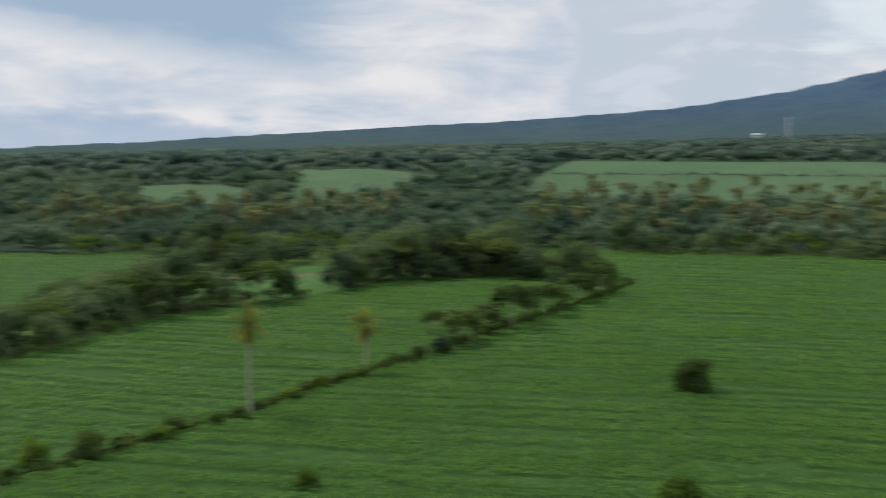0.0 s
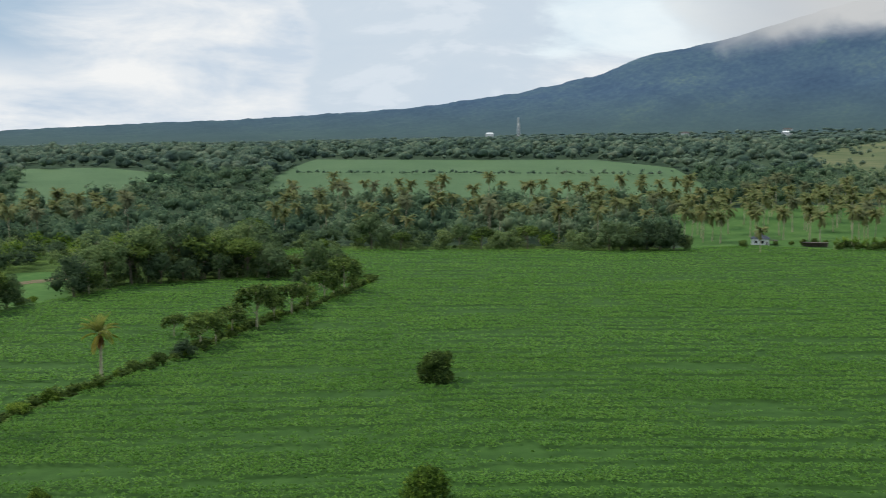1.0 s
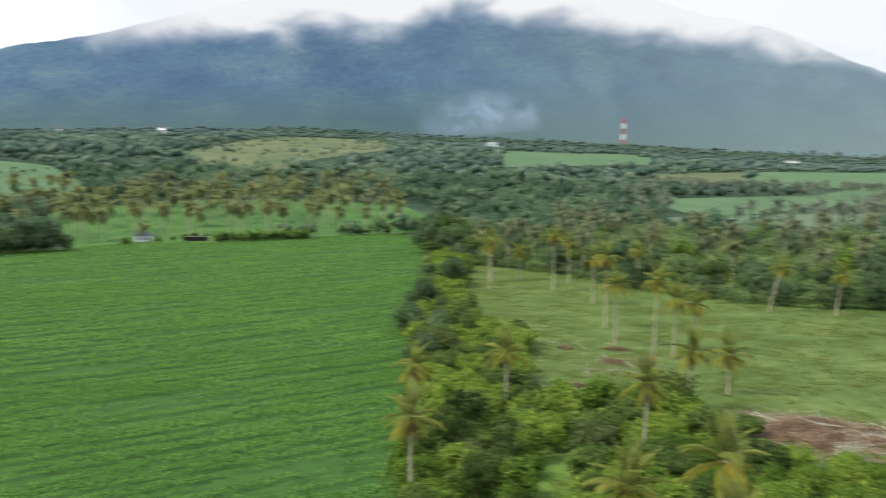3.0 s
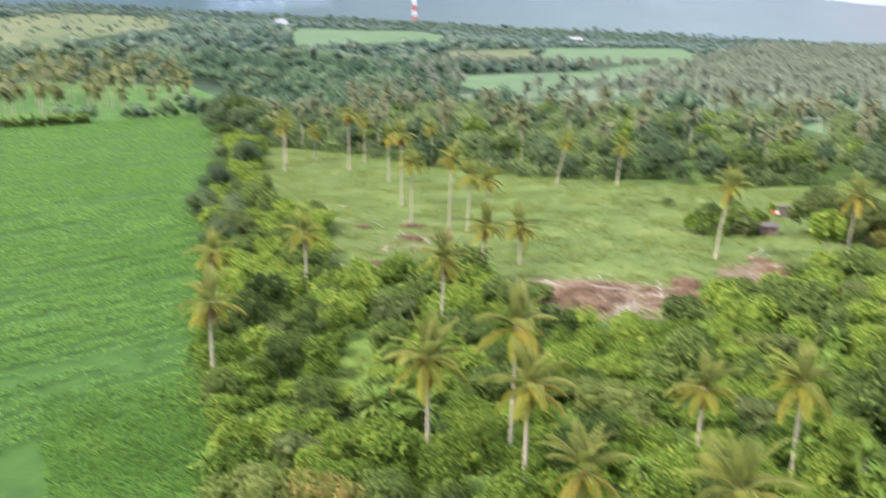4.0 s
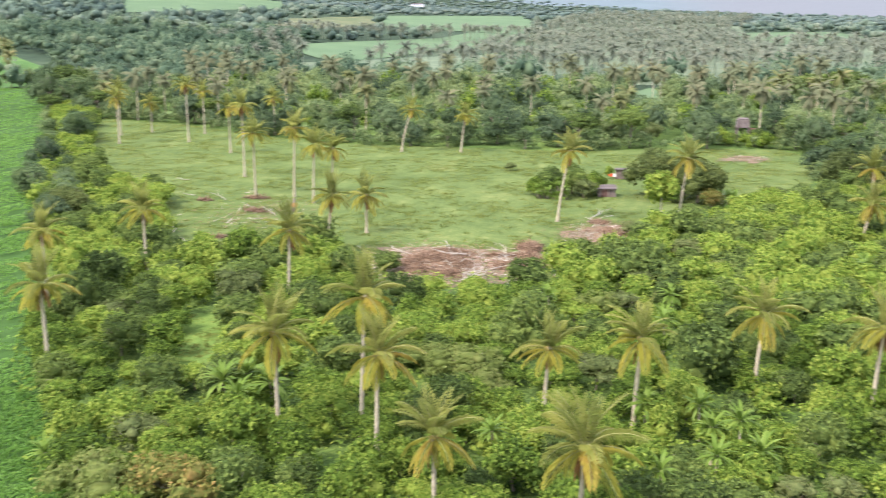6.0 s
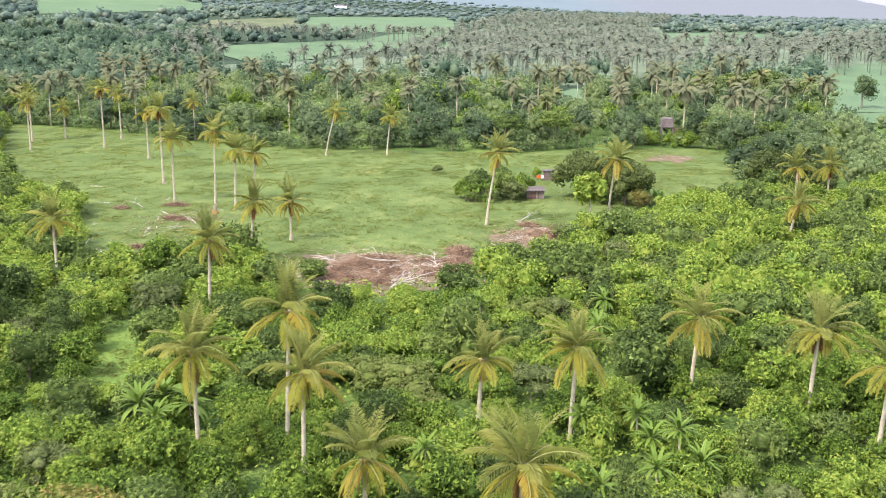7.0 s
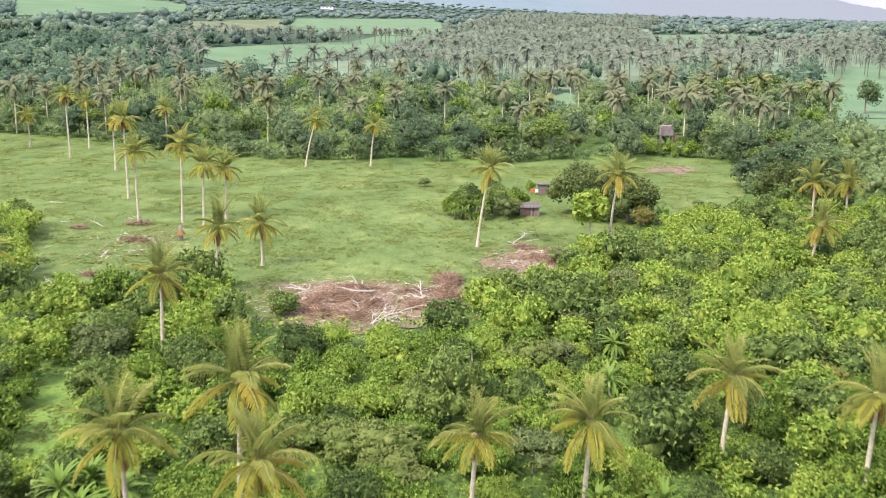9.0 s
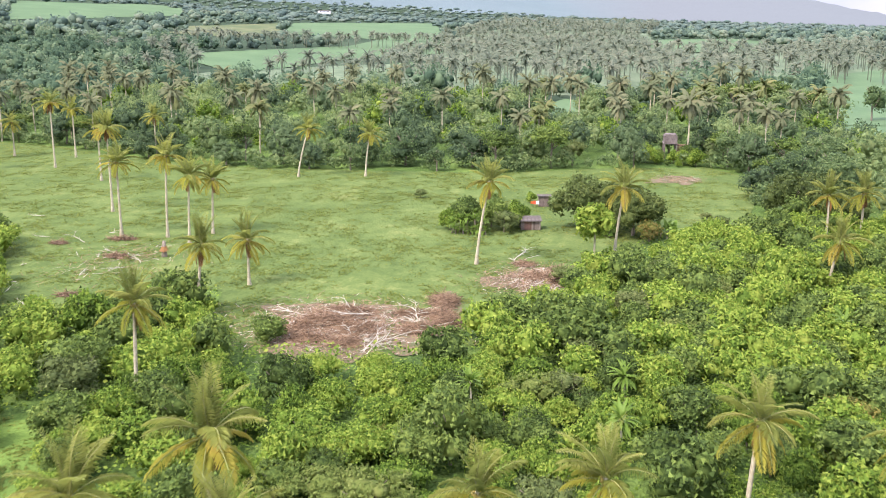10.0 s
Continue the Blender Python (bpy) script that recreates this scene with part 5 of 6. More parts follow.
by_thicket = lambda x, y: (np.degrees(np.arctan2(x, y)) > 37) & (np.hypot(x, y) + 15.0 * np.modf(np.abs(np.sin(np.round(x * 2) * 12.9 + np.round(y * 2) * 78.2) * 437.5))[0] < 120)
crop("crop_rows", FIELD_A, 0.8, 0.5, 4, 0.75, 0.15, 100, "dense long-leaved green crop beside the thicket", lambda x, y: ring(x, y, 62, 122) & by_thicket(x, y), 1.15, False)
crop("crop_rows", FIELD_A, 0.98, 0.56, 3, 0.62, 0.27, 100, "dense green crop leaves in long rows", lambda x, y: ring(x, y, 104, 215) & ~by_thicket(x, y))
crop("crop_rows", FIELD_A, 1.2, 0.9, 3, 0.8, 0.40, 100, "green crop leaves toward the far edge", lambda x, y: ring(x, y, 215, 340))
crop("crop_rows", FIELD_A, 1.7, 1.3, 3, 1.0, 0.55, 100, "green crop leaves by the far treeline", lambda x, y: ring(x, y, 340, 600))
crop("crop_rows", FIELD_B, 1.3, 1.0, 3, 0.85, 0.42, 100, "green crop leaves behind the hedge", lambda x, y: ring(x, y, 100, 600))
crop("crop_rows", FIELD_C, 2.2, 1.8, 2, 1.2, 0.7, 100, "green crop leaves behind dark trees", lambda x, y: ring(x, y, 100, 700))

# ---- hedge and single trees in the fields ----
AIRY = tree_kind("tree", 93, crown(431, 3.7, 2.4, 8.2, 12, 900, 0.62, flat=0.75, fine=True, heart=0), stem(432, 6.4, 0.22, 6, 2.4, 0.3, 0.3), M_LEAF_DARK, "airy green hedge tree with a pale bare trunk", "hedge trees")
for c in AIRY.children:
    if c.name.startswith("trunk"):
        c.data.materials[0] = M_TRUNK
for x, y, k, size in [(0.6, 221.6, 0, 1.1), (4, 228, 3, 0.85), (8, 236, 0, 1.0), (14.1, 245.7, 2, 1.25), (19, 255, 3, 0.8), (24.4, 265.8, 0, 1.1), (30, 277, 3, 0.8), (36.5, 290, 2, 1.1), (40, 297, 3, 0.8), (44.8, 306.8, 0, 1.35), (-3, 213, 1, 0.5), (-5.4, 240.2, 0, 0.7), (48, 312, 2, 0.6), (34, 322, 1, 0.7),
                      (-36, 317, 1, 1.15), (-32, 321, 0, 0.95), (-20, 350, 1, 1.6), (-27, 352, 0, 1.4), (-13, 352, 4, 1.0), (3, 357, 0, 1.75), (-4, 359, 4, 1.2), (9, 360, 1, 1.3), (16, 363, 2, 1.2)]:
    place(AIRY if k in (0, 2, 3) else TREES[k], x, y, size * (1.1 if y < 330 and x > -10 else 1.25), srnd.uniform(0, 6.28))
line = [(-97, 75), (-53, 133), (-35, 160), (-18, 191), (-1, 220), (14, 250), (43, 300), (60, 338), (42, 351), (24, 364)]
along = [(x0 + (x1 - x0) * u + srnd.normal() * 0.7, y0 + (y1 - y0) * u + srnd.normal() * 0.7) for (x0, y0), (x1, y1) in zip(line, line[1:]) for u in np.arange(0, 1, 1.7 / math.hypot(x1 - x0, y1 - y0))]
merged("hedge_growth", [crown(220 + i, 2.9, 0.3, 4.6, 4, 110, 0.9, fine=True) for i in range(5)], np.array(along), (0.22, 0.55), M_LEAF_DARK, "low dark scrub along the field hedge", category="scrub")
LONE = tree_kind("field_bush", 90, crown(409, 2.8, -1.6, 5.8, 14, 2400, 0.36, fine=True), stem(402, 4.2, 0.16, 4, 1.6), M_LEAF_DARK, "dark green bush standing alone in the crop field", "bushes in the field", "bush")
place(LONE, 43, 178, 1.3, 0.4)
GREEN_BUSH = tree_kind("field_bush", 94, crown(407, 2.8, -1.6, 5.6, 14, 2200, 0.36, fine=True), stem(404, 4.0, 0.16, 4, 1.6), M_LEAF, "bright green bush standing alone in the crop field", "bushes in the field", "bush")
place(GREEN_BUSH, 26.5, 114.5, 1.05, 2.0)
for x, y, k, size in [(-19, 124, 0, 0.62), (-51, 136, 4, 0.95), (-58, 133, 0, 0.85), (-8, 207, 4, 0.7), (-12, 203, 0, 0.5), (-20, 187, 3, 0.55), (-25, 179, 0, 0.6), (-29, 172, 3, 0.75), (-44, 146, 3, 0.7), (-49, 302, 0, 0.7), (-46, 306, 1, 0.6), (-38, 155, 1, 0.4), (-15, 197, 1, 0.45), (-64, 128, 1, 0.7), (-70, 122, 3, 0.8), (-3, 214, 0, 0.6), (55, 326, 0, 0.5), (8, 240, 1, 0.7), (20, 260, 1, 0.7), (30, 280, 0, 0.7)]:
    place(SHRUBS[k], x, y, size, srnd.uniform(0, 6.28))
# round trees in the pasture
MANGO = tree_kind("mango_tree", 91, crown(411, 5.6, 0.2, 8.8, 22, 3800, 0.42, core=BALL2, fine=True), stem(412, 5.5, 0.35, 5, 3), M_MANGO, "round dense dark green fruit tree in the pasture", "fruit trees")
for x, y, size in [(216, 33.5, 1.12), (213, 23.5, 1.02), (219, 27, 1.10), (236, -5, 1.05), (230, -14, 1.1), (246, -10, 1.0)]:
    place(MANGO, x, y, size, srnd.uniform(0, 6.28))
for x, y, k, size in [(211, 55, 4, 1.35), (213, 50.5, 4, 1.3), (209.2, 47.2, 5, 1.15), (208.5, 57.5, 2, 1.0), (217.5, 46.5, 0, 1.0), (299, 19.5, 0, 0.42), (300, 22.6, 4, 0.36), (249, 417, 4, 0.85), (270, 424, 4, 0.5), (276, 420, 4, 0.6), (281, 418, 4, 0.7), (287, 418, 4, 0.75), (292, 416, 4, 0.6), (284.0, 395.2, 4, 0.85), (287.6, 393.6, 4, 1.00), (291.2, 392.0, 4, 0.90), (294.8, 390.4, 4, 0.85), (298.4, 388.8, 4, 1.00), (302.0, 387.2, 4, 0.90), (305.6, 385.6, 4, 0.85), (309.2, 384.0, 4, 1.00), (312.8, 382.4, 4, 0.90), (316.4, 380.8, 4, 0.85), (320.0, 379.2, 4, 1.00), (323.6, 377.6, 4, 0.90), (304, 28.5, 0, 1.2), (301, 15.0, 0, 1.1), (306, 17.5, 4, 1.0), (305.5, 21.0, 0, 0.85), (307, 25.5, 4, 0.8), (303, 18.5, 2, 0.8), (302.5, 25.5, 0, 0.8), (209, 20.2, 6, 1.0), (210.5, 27.5, 4, 0.8), (238, 72.5, 5, 0.55), (240, 48, 0, 0.5), (230, 10.6, 5, 0.5), (176, 30, 5, 0.95), (172, 28, 3, 0.8), (222, 8, 5, 0.75), (214, 12, 0, 0.6), (61.0, 53.5, 9, 1.55), (62.8, 51.6, 6, 1.15), (63.4, 48.0, 6, 1.35), (71, 58, 5, 1.1), (131, -7.0, 6, 0.55)]:
    place(SHRUBS[k], x, y, size, srnd.uniform(0, 6.28))
for x, y, k, size in [(182.2612, 419.27160000000003, 1, 1.5), (187.726, 417.956, 1, 1.6), (193.1908, 416.53920000000005, 0, 1.4), (198.858, 415.12239999999997, 1, 1.6), (204.6264, 413.7056, 1, 1.5), (210.5972, 412.2888, 1, 1.5), (215.556, 410.9732, 0, 1.0), (354.9, 384.5, 1, 0.55), (356.8, 380.3, 0, 0.45), (356.6, 373.5, 1, 0.60), (361.0, 371.4, 4, 0.50), (368.0, 371.3, 1, 1.00), (372.8, 368.6, 0, 0.60), (377.9, 365.5, 3, 0.95), (382.2, 364.1, 1, 0.70), (387.2, 361.4, 0, 1.10), (394.5, 361.8, 1, 0.90), (246, 214, 0, 1.1), (240, 208, 1, 0.95), (253, 220, 1, 0.9), (158, 142, 1, 0.85), (152, 137, 4, 0.8), (164, 147, 1, 0.8), (192, 170, 0, 0.6), (205, 182, 4, 0.55), (214, 186, 0, 0.6)]:
    place(TREES[k], x, y, size, srnd.uniform(0, 6.28))
for x, y, k, size in [(317, 32.5, 0, 0.95), (318.5, 13.0, 1, 1.0), (324, 23.5, 0, 1.0), (310, 35.0, 1, 0.85), (311, 10.5, 0, 0.8)]:
    place(TREES[k], x, y, size, srnd.uniform(0, 6.28))
for x, y in [(428.6, 13.0), (430.7, 5.6), (444.1, -3.0), (446.3, -10.6), (428.2, -22.2), (438.3, 17.6)]:
    place(TREES[3], x, y, srnd.uniform(1.25, 1.6), srnd.uniform(0, 6.28))
place(TREES[2], 426.3, -43.5, 1.35, 0.7)
place(MANGO, 148.5, 133.3, 0.85, 1.1)
for x, y, k, size in [(238.7, 207.1, 0, 1.15), (293.8, 252.8, 1, 1.0), (185.4, 158.2, 3, 0.8), (143.1, 132.4, 1, 0.75)]:
    place(TREES[k], x, y, size, srnd.uniform(0, 6.28))
YOUNG = tree_kind("young_tree", 92, crown(421, 2.3, 2.2, 6.2, 12, 1500, 0.5, fine=True), stem(422, 4.6, 0.16, 3, 1.2, 0.2, 0.55), M_LEAF, "young bright green tree on a pale stem", "young trees")
for c in YOUNG.children:
    if c.name.startswith("trunk"):
        c.data.materials[0] = M_TRUNK
place(YOUNG, 192, 28, 1.4, 0.3)
for x, y, k, size in [(213.6, 46.9, 0, 1.0), (215, 56, 4, 1.2)]:
    place(SHRUBS[k], x, y, size, srnd.uniform(0, 6.28))
for kind in SHRUBS + TREES + MID_PALMS + [AIRY, LONE, GREEN_BUSH, MANGO, YOUNG]:
    forget(kind)


# ---- rosette plants and bananas ----
M_BANANA = material("banana_leaf", [(0.1, (0.085, 0.15, 0.022)), (0.6, (0.13, 0.21, 0.032)), (0.9, (0.19, 0.265, 0.05))], 1.2, 0.45, per_object=0.5, through_light=0.35, spec=0.1)


def blade(seed, length, rise, droop, wide, mat):
    """One long leaf along +x, folded along its midrib."""
    s = np.linspace(0, 1, 7)
    ang = np.radians(rise - droop * s ** 1.3)
    x = np.concatenate([[0], np.cumsum(np.cos(ang[:-1]))]) * length / 6
    z = np.concatenate([[0], np.cumsum(np.sin(ang[:-1]))]) * length / 6
    w = wide * np.sin(np.pi * np.clip(0.06 + 0.9 * s, 0, 1)) ** 0.8
    rib = np.stack([x, 0 * x, z], 1)
    v = np.concatenate([rib, rib + np.stack([0 * w, w, 0.25 * w], 1), rib + np.stack([0 * w, -w, 0.25 * w], 1)])
    f = []
    for i in range(6):
        f += [[i, i + 1, 8 + i], [i, 8 + i, 7 + i], [i, 14 + i, 15 + i], [i, 15 + i, i + 1]]
    return mesh_of("leaf", v, f, mat)


STAR_LEAVES = [blade(i, 1.5, 70 - 28 * i, 60, 0.115, M_BANANA) for i in range(4)]
BANANA_LEAVES = [blade(10 + i, 2.6, 80 - 18 * i, 75, 0.34, M_BANANA) for i in range(4)]


def rosette(name, x, y, height, leaves, n, label, category, group, size=1.0, seed=0, z=0.0, bark=M_TRUNK):
    rnd = random.Random(seed)
    root = tagged(new(name), label, category, group)
    root.location = (x, y, z if z else float(land(x, y)))
    child("stem", mesh_of("stem", *tube([(0, 0, 0), (0.1, 0, height * 0.5), (0.05, 0.1, height)], [0.16, 0.12, 0.08], 6), bark, smooth=True), root)
    for i in range(n):
        k = size * rnd.uniform(0.8, 1.15)
        child("leaf", rnd.choice(leaves), root, Matrix.LocRotScale((0.05, 0.1, height - 0.1), Euler((rnd.uniform(-0.2, 0.2), 0, i * 2.4 + rnd.uniform(-0.3, 0.3))), (k, k, k)))
    return root


for i, (x, y, h, k) in enumerate([(87.3, 4.5, 6.2, 1.2), (88.5, 7.0, 4.4, 1.3), (93.0, 8.7, 4.6, 1.2), (84.5, 2.4, 4.4, 1.4), (91.0, 13.6, 4.8, 1.2), (80.5, 25.6, 4.4, 1.2), (64.6, 62.4, 2.9, 1.25), (80.9, 54.3, 5.2, 1.6), (83.2, 53.0, 5.4, 1.6), (82.2, 49.6, 5.2, 1.5), (78.9, 51.3, 5.0, 1.5), (122.0, 31.5, 5.0, 1.2), (186.0, 9.8, 5.0, 1.5), (154.0, -7.5, 4.8, 1.4), (128.0, 16.5, 5.0, 1.3), (115, 15.5, 5.8, 1.3), (78, 10, 4.4, 1.3), (83, 6, 4.2, 1.2)]):
    rosette("rosette_plant", x, y, h * 0.85, STAR_LEAVES, 38, "bright green rosette plant rising out of the thicket", "plant", "rosette plants", k * 1.05, i)
for i, (x, y, h) in enumerate([(205.9, 56.4, 2.2), (206.2, 55.0, 2.9), (206.5, 53.6, 3.1), (206.8, 52.2, 2.8), (206.8, 50.6, 2.4), (207.9, 54.2, 3.5), (208.3, 52.6, 3.6), (208.0, 51.0, 3.0), (207.6, 56.6, 2.8), (205.3, 55.6, 0.9), (205.5, 54.2, 1.2), (205.7, 52.8, 1.0), (205.9, 51.4, 1.1), (206.0, 50.0, 0.9)]):
    rosette("strap_leaf_plant", x, y, h, STAR_LEAVES, 26, "tall dark strap-leaved plant in a clump by the shack", "plant", "strap-leaved plants", 1.05, 90 + i, bark=M_BARK)
bananas = [(212.6, 17.2, 1.5), (213.5, 18.4, 1.2), (212, 16, 1.3), (18, 356, 3.0), (21, 358, 2.6), (14, 357, 2.8), (24, 355, 2.4), (-9, 366, 2.6), (-6, 368, 2.2), (34, 318, 2.6), (38, 316, 2.3)]
bananas += [(282 + 1.9 * i + 1.2 * (i % 2), 395.5 - 0.85 * i + 3.2 * (i % 2), 2.6 + 0.7 * (i % 3)) for i in range(24)]
for i, (x, y, h) in enumerate(bananas):
    rosette("banana_plant", x, y, h, BANANA_LEAVES, 9, "banana plant with broad ragged green leaves", "banana plant", "banana plants", 1.35 if y > 370 and x > 270 else 1.0, 50 + i)


# ---- cleared wood in the pasture ----
def limb(x, y, turn, length, seed, mat=M_DEADWOOD, up=0.25, thick=0.11, label="bleached fallen branch lying in the pasture"):
    """A felled branch that forks."""
    rnd = np.random.default_rng(seed)
    root = tagged(new("dead_branch"), label, "branch", "felled branches")
    root.matrix_basis = pose(x, y, 0.08, 0, 0, turn)

    def grow(p, d, n, r, depth):
        pts, q = [p], p
        for _ in range(4):
            d = d + rnd.normal(0, 0.16, 3)
            d[2] = abs(d[2]) * 0.6 + up * 0.25
            d /= np.linalg.norm(d)
            q = q + d * n / 4
            pts.append(q)
        v, f = tube(pts, np.linspace(r, r * 0.45, 5), 5)
        v[:, 2] = np.maximum(v[:, 2], 0.0)
        child("fork" if len(root.children) else "stem", mesh_of("stem", v, f, mat, smooth=True), root)
        if depth:
            for k in (1, 2, 3, 4):
                if rnd.uniform() < 0.75:
                    side = rnd.normal(0, 0.8, 3)
                    side[2] = abs(side[2]) * up
                    grow(pts[k], d + side, n * rnd.uniform(0.4, 0.65), r * 0.6, depth - 1)

    grow(np.array([0, 0, thick * 0.7]), np.array([1.0, 0, 0.05]), length, thick, 2)
    return root


for i, (x, y, a, n, up) in enumerate([(150.3, 61.7, 81, 5.5, 0.14), (149.3, 62.2, 168, 4.8, 0.14), (143.9, 61.3, -33, 3.0, 0.14), (152.5, 60.6, -68, 4.5, 0.14), (152.8, 57.5, -131, 5.5, 0.14), (152.0, 46.1, 48, 4.7, 0.14), (152.5, 46.3, 167, 2.8, 0.14), (152.4, 46.5, 17, 3.4, 0.14), (138.4, 49.7, -18, 6.0, 0.14), (138.1, 49.2, -2, 5.0, 0.14), (137.6, 48.6, 7, 4.3, 0.14), (141.8, 53.6, -3, 4.4, 0.14), (141.3, 51.1, -9, 2.5, 0.14), (146.8, 44.2, -23, 3.0, 0.14), (158.0, 46.3, -115, 2.1, 0.14), (186.1, 40.8, -49, 3.5, 0.14), (187.3, 40.6, 3, 5.3, 0.14), (171.1, 31.6, -157, 5.0, 0.14), (173.4, 35.1, -43, 2.3, 0.14), (181.7, 33.9, 58, 2.0, 0.14),
                                      (169.5, 100, 40, 4.5, 0.25), (166.5, 101, 190, 5.0, 0.2), (174, 107, 120, 4.0, 0.4), (180, 118, 90, 4.0, 0.3), (172.7, 128, 60, 3.5, 1.2), (154, 112, 130, 3.5, 0.2), (143, 101.6, 60, 2.5, 0.3), (149, 110, 10, 2.8, 0.3), (182, 127, 140, 3.0, 0.2), (164, 118, 170, 3.2, 0.2), (160, 105, 30, 2.6, 0.3), (188, 118, 200, 4.0, 0.15), (198, 140, 120, 3.0, 0.15), (146, 88, 120, 3.0, 0.2)]):
    limb(x, y, a, n if i < 20 else n * 0.75, 500 + i, up=up, thick=0.10 if i < 20 else 0.06)


def brush(x, y, turn, a, b, h, n, seed):
    """A mound of tangled dry twigs."""
    rnd = np.random.default_rng(seed)
    v, f = BALL2
    pieces = [(np.c_[v[:, 0] * a * 0.85, v[:, 1] * b * 0.85, np.maximum(v[:, 2], -0.05) * h * 0.22] * rnd.uniform(0.85, 1.1, (len(v), 1)), f)]
    for _ in range(n):
        r, t = math.sqrt(rnd.uniform()), rnd.uniform(0, 6.28)
        p = np.array([a * r * math.cos(t), b * r * math.sin(t), h * (1 - r * r) * rnd.uniform(0.4, 1.1) + 0.05])
        d = rnd.normal(size=3) * [1, 1, 0.35]
        d *= rnd.uniform(0.5, 1.5) / np.linalg.norm(d)
        q = p + d + rnd.normal(0, 0.12, 3)
        pieces.append(tube([p - d, p + rnd.normal(0, 0.1, 3), q], [0.04, 0.03, 0.012], 3))
    v, f = join(pieces)
    v[:, 2] = np.maximum(v[:, 2], 0)
    ob = tagged(new("cut_brush", mesh_of("cut_brush", v, f, M_BRUSH)), "reddish brown pile of dry cut brush", "brush heap", "brush heaps")
    ob.matrix_basis = pose(x, y, 0.10, 0, 0, turn)


for i, (x, y, a, l, w, h) in enumerate([(143.6, 61.0, 110, 3.0, 2.0, 0.8), (147.5, 58.2, 110, 4.4, 3.0, 1.2), (152.5, 57.0, 105, 4.2, 2.0, 1.0), (146, 53.0, 100, 3.4, 2.6, 0.9), (140.5, 52.5, 100, 2.6, 1.8, 0.7), (140.8, 57.5, 95, 3.0, 2.0, 0.7), (148.5, 45.0, 100, 3.4, 2.2, 0.7), (161.5, 45.4, 20, 3.6, 2.0, 1.0), (152.5, 42.6, 20, 4.2, 1.9, 1.0), (155.5, 45.0, 100, 2.2, 1.8, 0.6), (154.5, 48.7, 100, 2.0, 1.2, 0.6), (178, 34.5, 60, 3.4, 1.8, 0.7), (176, 31.0, 100, 2.6, 1.8, 0.8), (181.8, 31.2, 60, 3.0, 2.0, 0.9), (185.5, 38.5, 70, 1.8, 1.3, 0.7), (184, 113, 100, 2.5, 1.0, 0.35), (178, 122, 90, 1.6, 0.9, 0.3), (172, 106, 80, 2.4, 1.0, 0.5), (150, 100, 90, 1.5, 0.8, 0.3)]):
    brush(x, y, a, l, w, h, int(75 * l * w ** 0.5), 600 + i)
# loose twigs strewn over the cleared ground
lrnd = np.random.default_rng(77)
for centre, reach, count in (((147, 56), (11, 13), 5200), ((177, 34), (9, 9), 2200), ((278, 19), (6, 7), 300), ((170, 104), (16, 12), 500)):
    p = np.array(centre) + lrnd.normal(0, 0.46, (count, 2)) * reach
    a, n = lrnd.uniform(0, 6.28, count), lrnd.uniform(0.25, 0.9, count)
    d = np.stack([np.cos(a), np.sin(a), lrnd.uniform(-0.1, 0.35, count)], 1) * n[:, None]
    q = np.c_[p, lrnd.uniform(0.16, 0.45, count)]
    w = np.stack([-np.sin(a), np.cos(a), 0 * a], 1) * 0.045
    v = np.stack([q - d - w, q - d + w, q + d + w * 0.3 + [0, 0, 0.03], q + d - w * 0.3], 1).reshape(-1, 3)
    v[:, 2] = np.maximum(v[:, 2], 0.14)
    k = np.arange(count)[:, None] * 4
    tagged(new("twig_litter", mesh_of("twig_litter", v, np.concatenate([k + [0, 1, 2], k + [0, 2, 3]]), [M_BRUSH, M_DEADWOOD], np.tile((lrnd.uniform(size=count) < 0.16).astype(int), 2))), "dry twigs strewn over cleared ground", "twigs", kind="stuff")
# a dead palm stub with hanging dry fronds
stub = tagged(new("dead_palm_stump"), "grey-brown dead palm stump with dry hanging fronds", "stump")
stub.location = (174.7, 98.7, 0)
child("trunk", mesh_of("trunk", *tube([(0, 0, 0), (0, 0, 1.4), (0.1, 0, 2.8)], [0.5, 0.42, 0.3], 8), M_BARK, smooth=True), stub)
for i in range(12):
    child("frond", FRONDS["hang"][2], stub, Matrix.LocRotScale((0.05, 0, 2.8), Euler((0, 0.5, i * 0.52)), (0.75,) * 3))

# ---- grass tufts in the pasture ----
seeds = srnd.uniform((85, -10), (300, 245), (38000, 2))
thick = np.array([noise.noise(Vector((x / 11, y / 11, 9.0))) + 0.7 * noise.noise(Vector((x / 3, y / 3, 2.0))) for x, y in seeds])
seeds = seeds[thick + srnd.uniform(-0.35, 0.35, len(seeds)) > 0.02]
gp_ = np.repeat(seeds, 12, axis=0) + srnd.normal(0, 0.6, (len(seeds) * 12, 2)) * np.repeat(srnd.uniform(0.4, 1.8, (len(seeds), 1)), 12, axis=0)
gp_ = gp_[inside(PASTURE, gp_[:, 0], gp_[:, 1]) | inside(TRACK, gp_[:, 0], gp_[:, 1])]
M_TUFT = material("grass_tuft", [(0.15, (0.100, 0.142, 0.030)), (0.5, (0.150, 0.190, 0.040)), (0.85, (0.220, 0.236, 0.060))], 0.08, 0.8, island=0.6, through_light=0.55, spec=0.05)
gn = srnd.normal(size=(len(gp_), 3)) * 0.16 + [0, 0, 0.9]
gn /= np.linalg.norm(gn, axis=1, keepdims=True)
tagged(new("grass_tufts", mesh_of("grass_tufts", *leaflets(np.c_[gp_, srnd.uniform(0.07, 0.16, len(gp_))], gn, 0.46, 0.26, srnd, 0.15), M_TUFT)), "uneven tufts of pasture grass", "grass", kind="stuff")


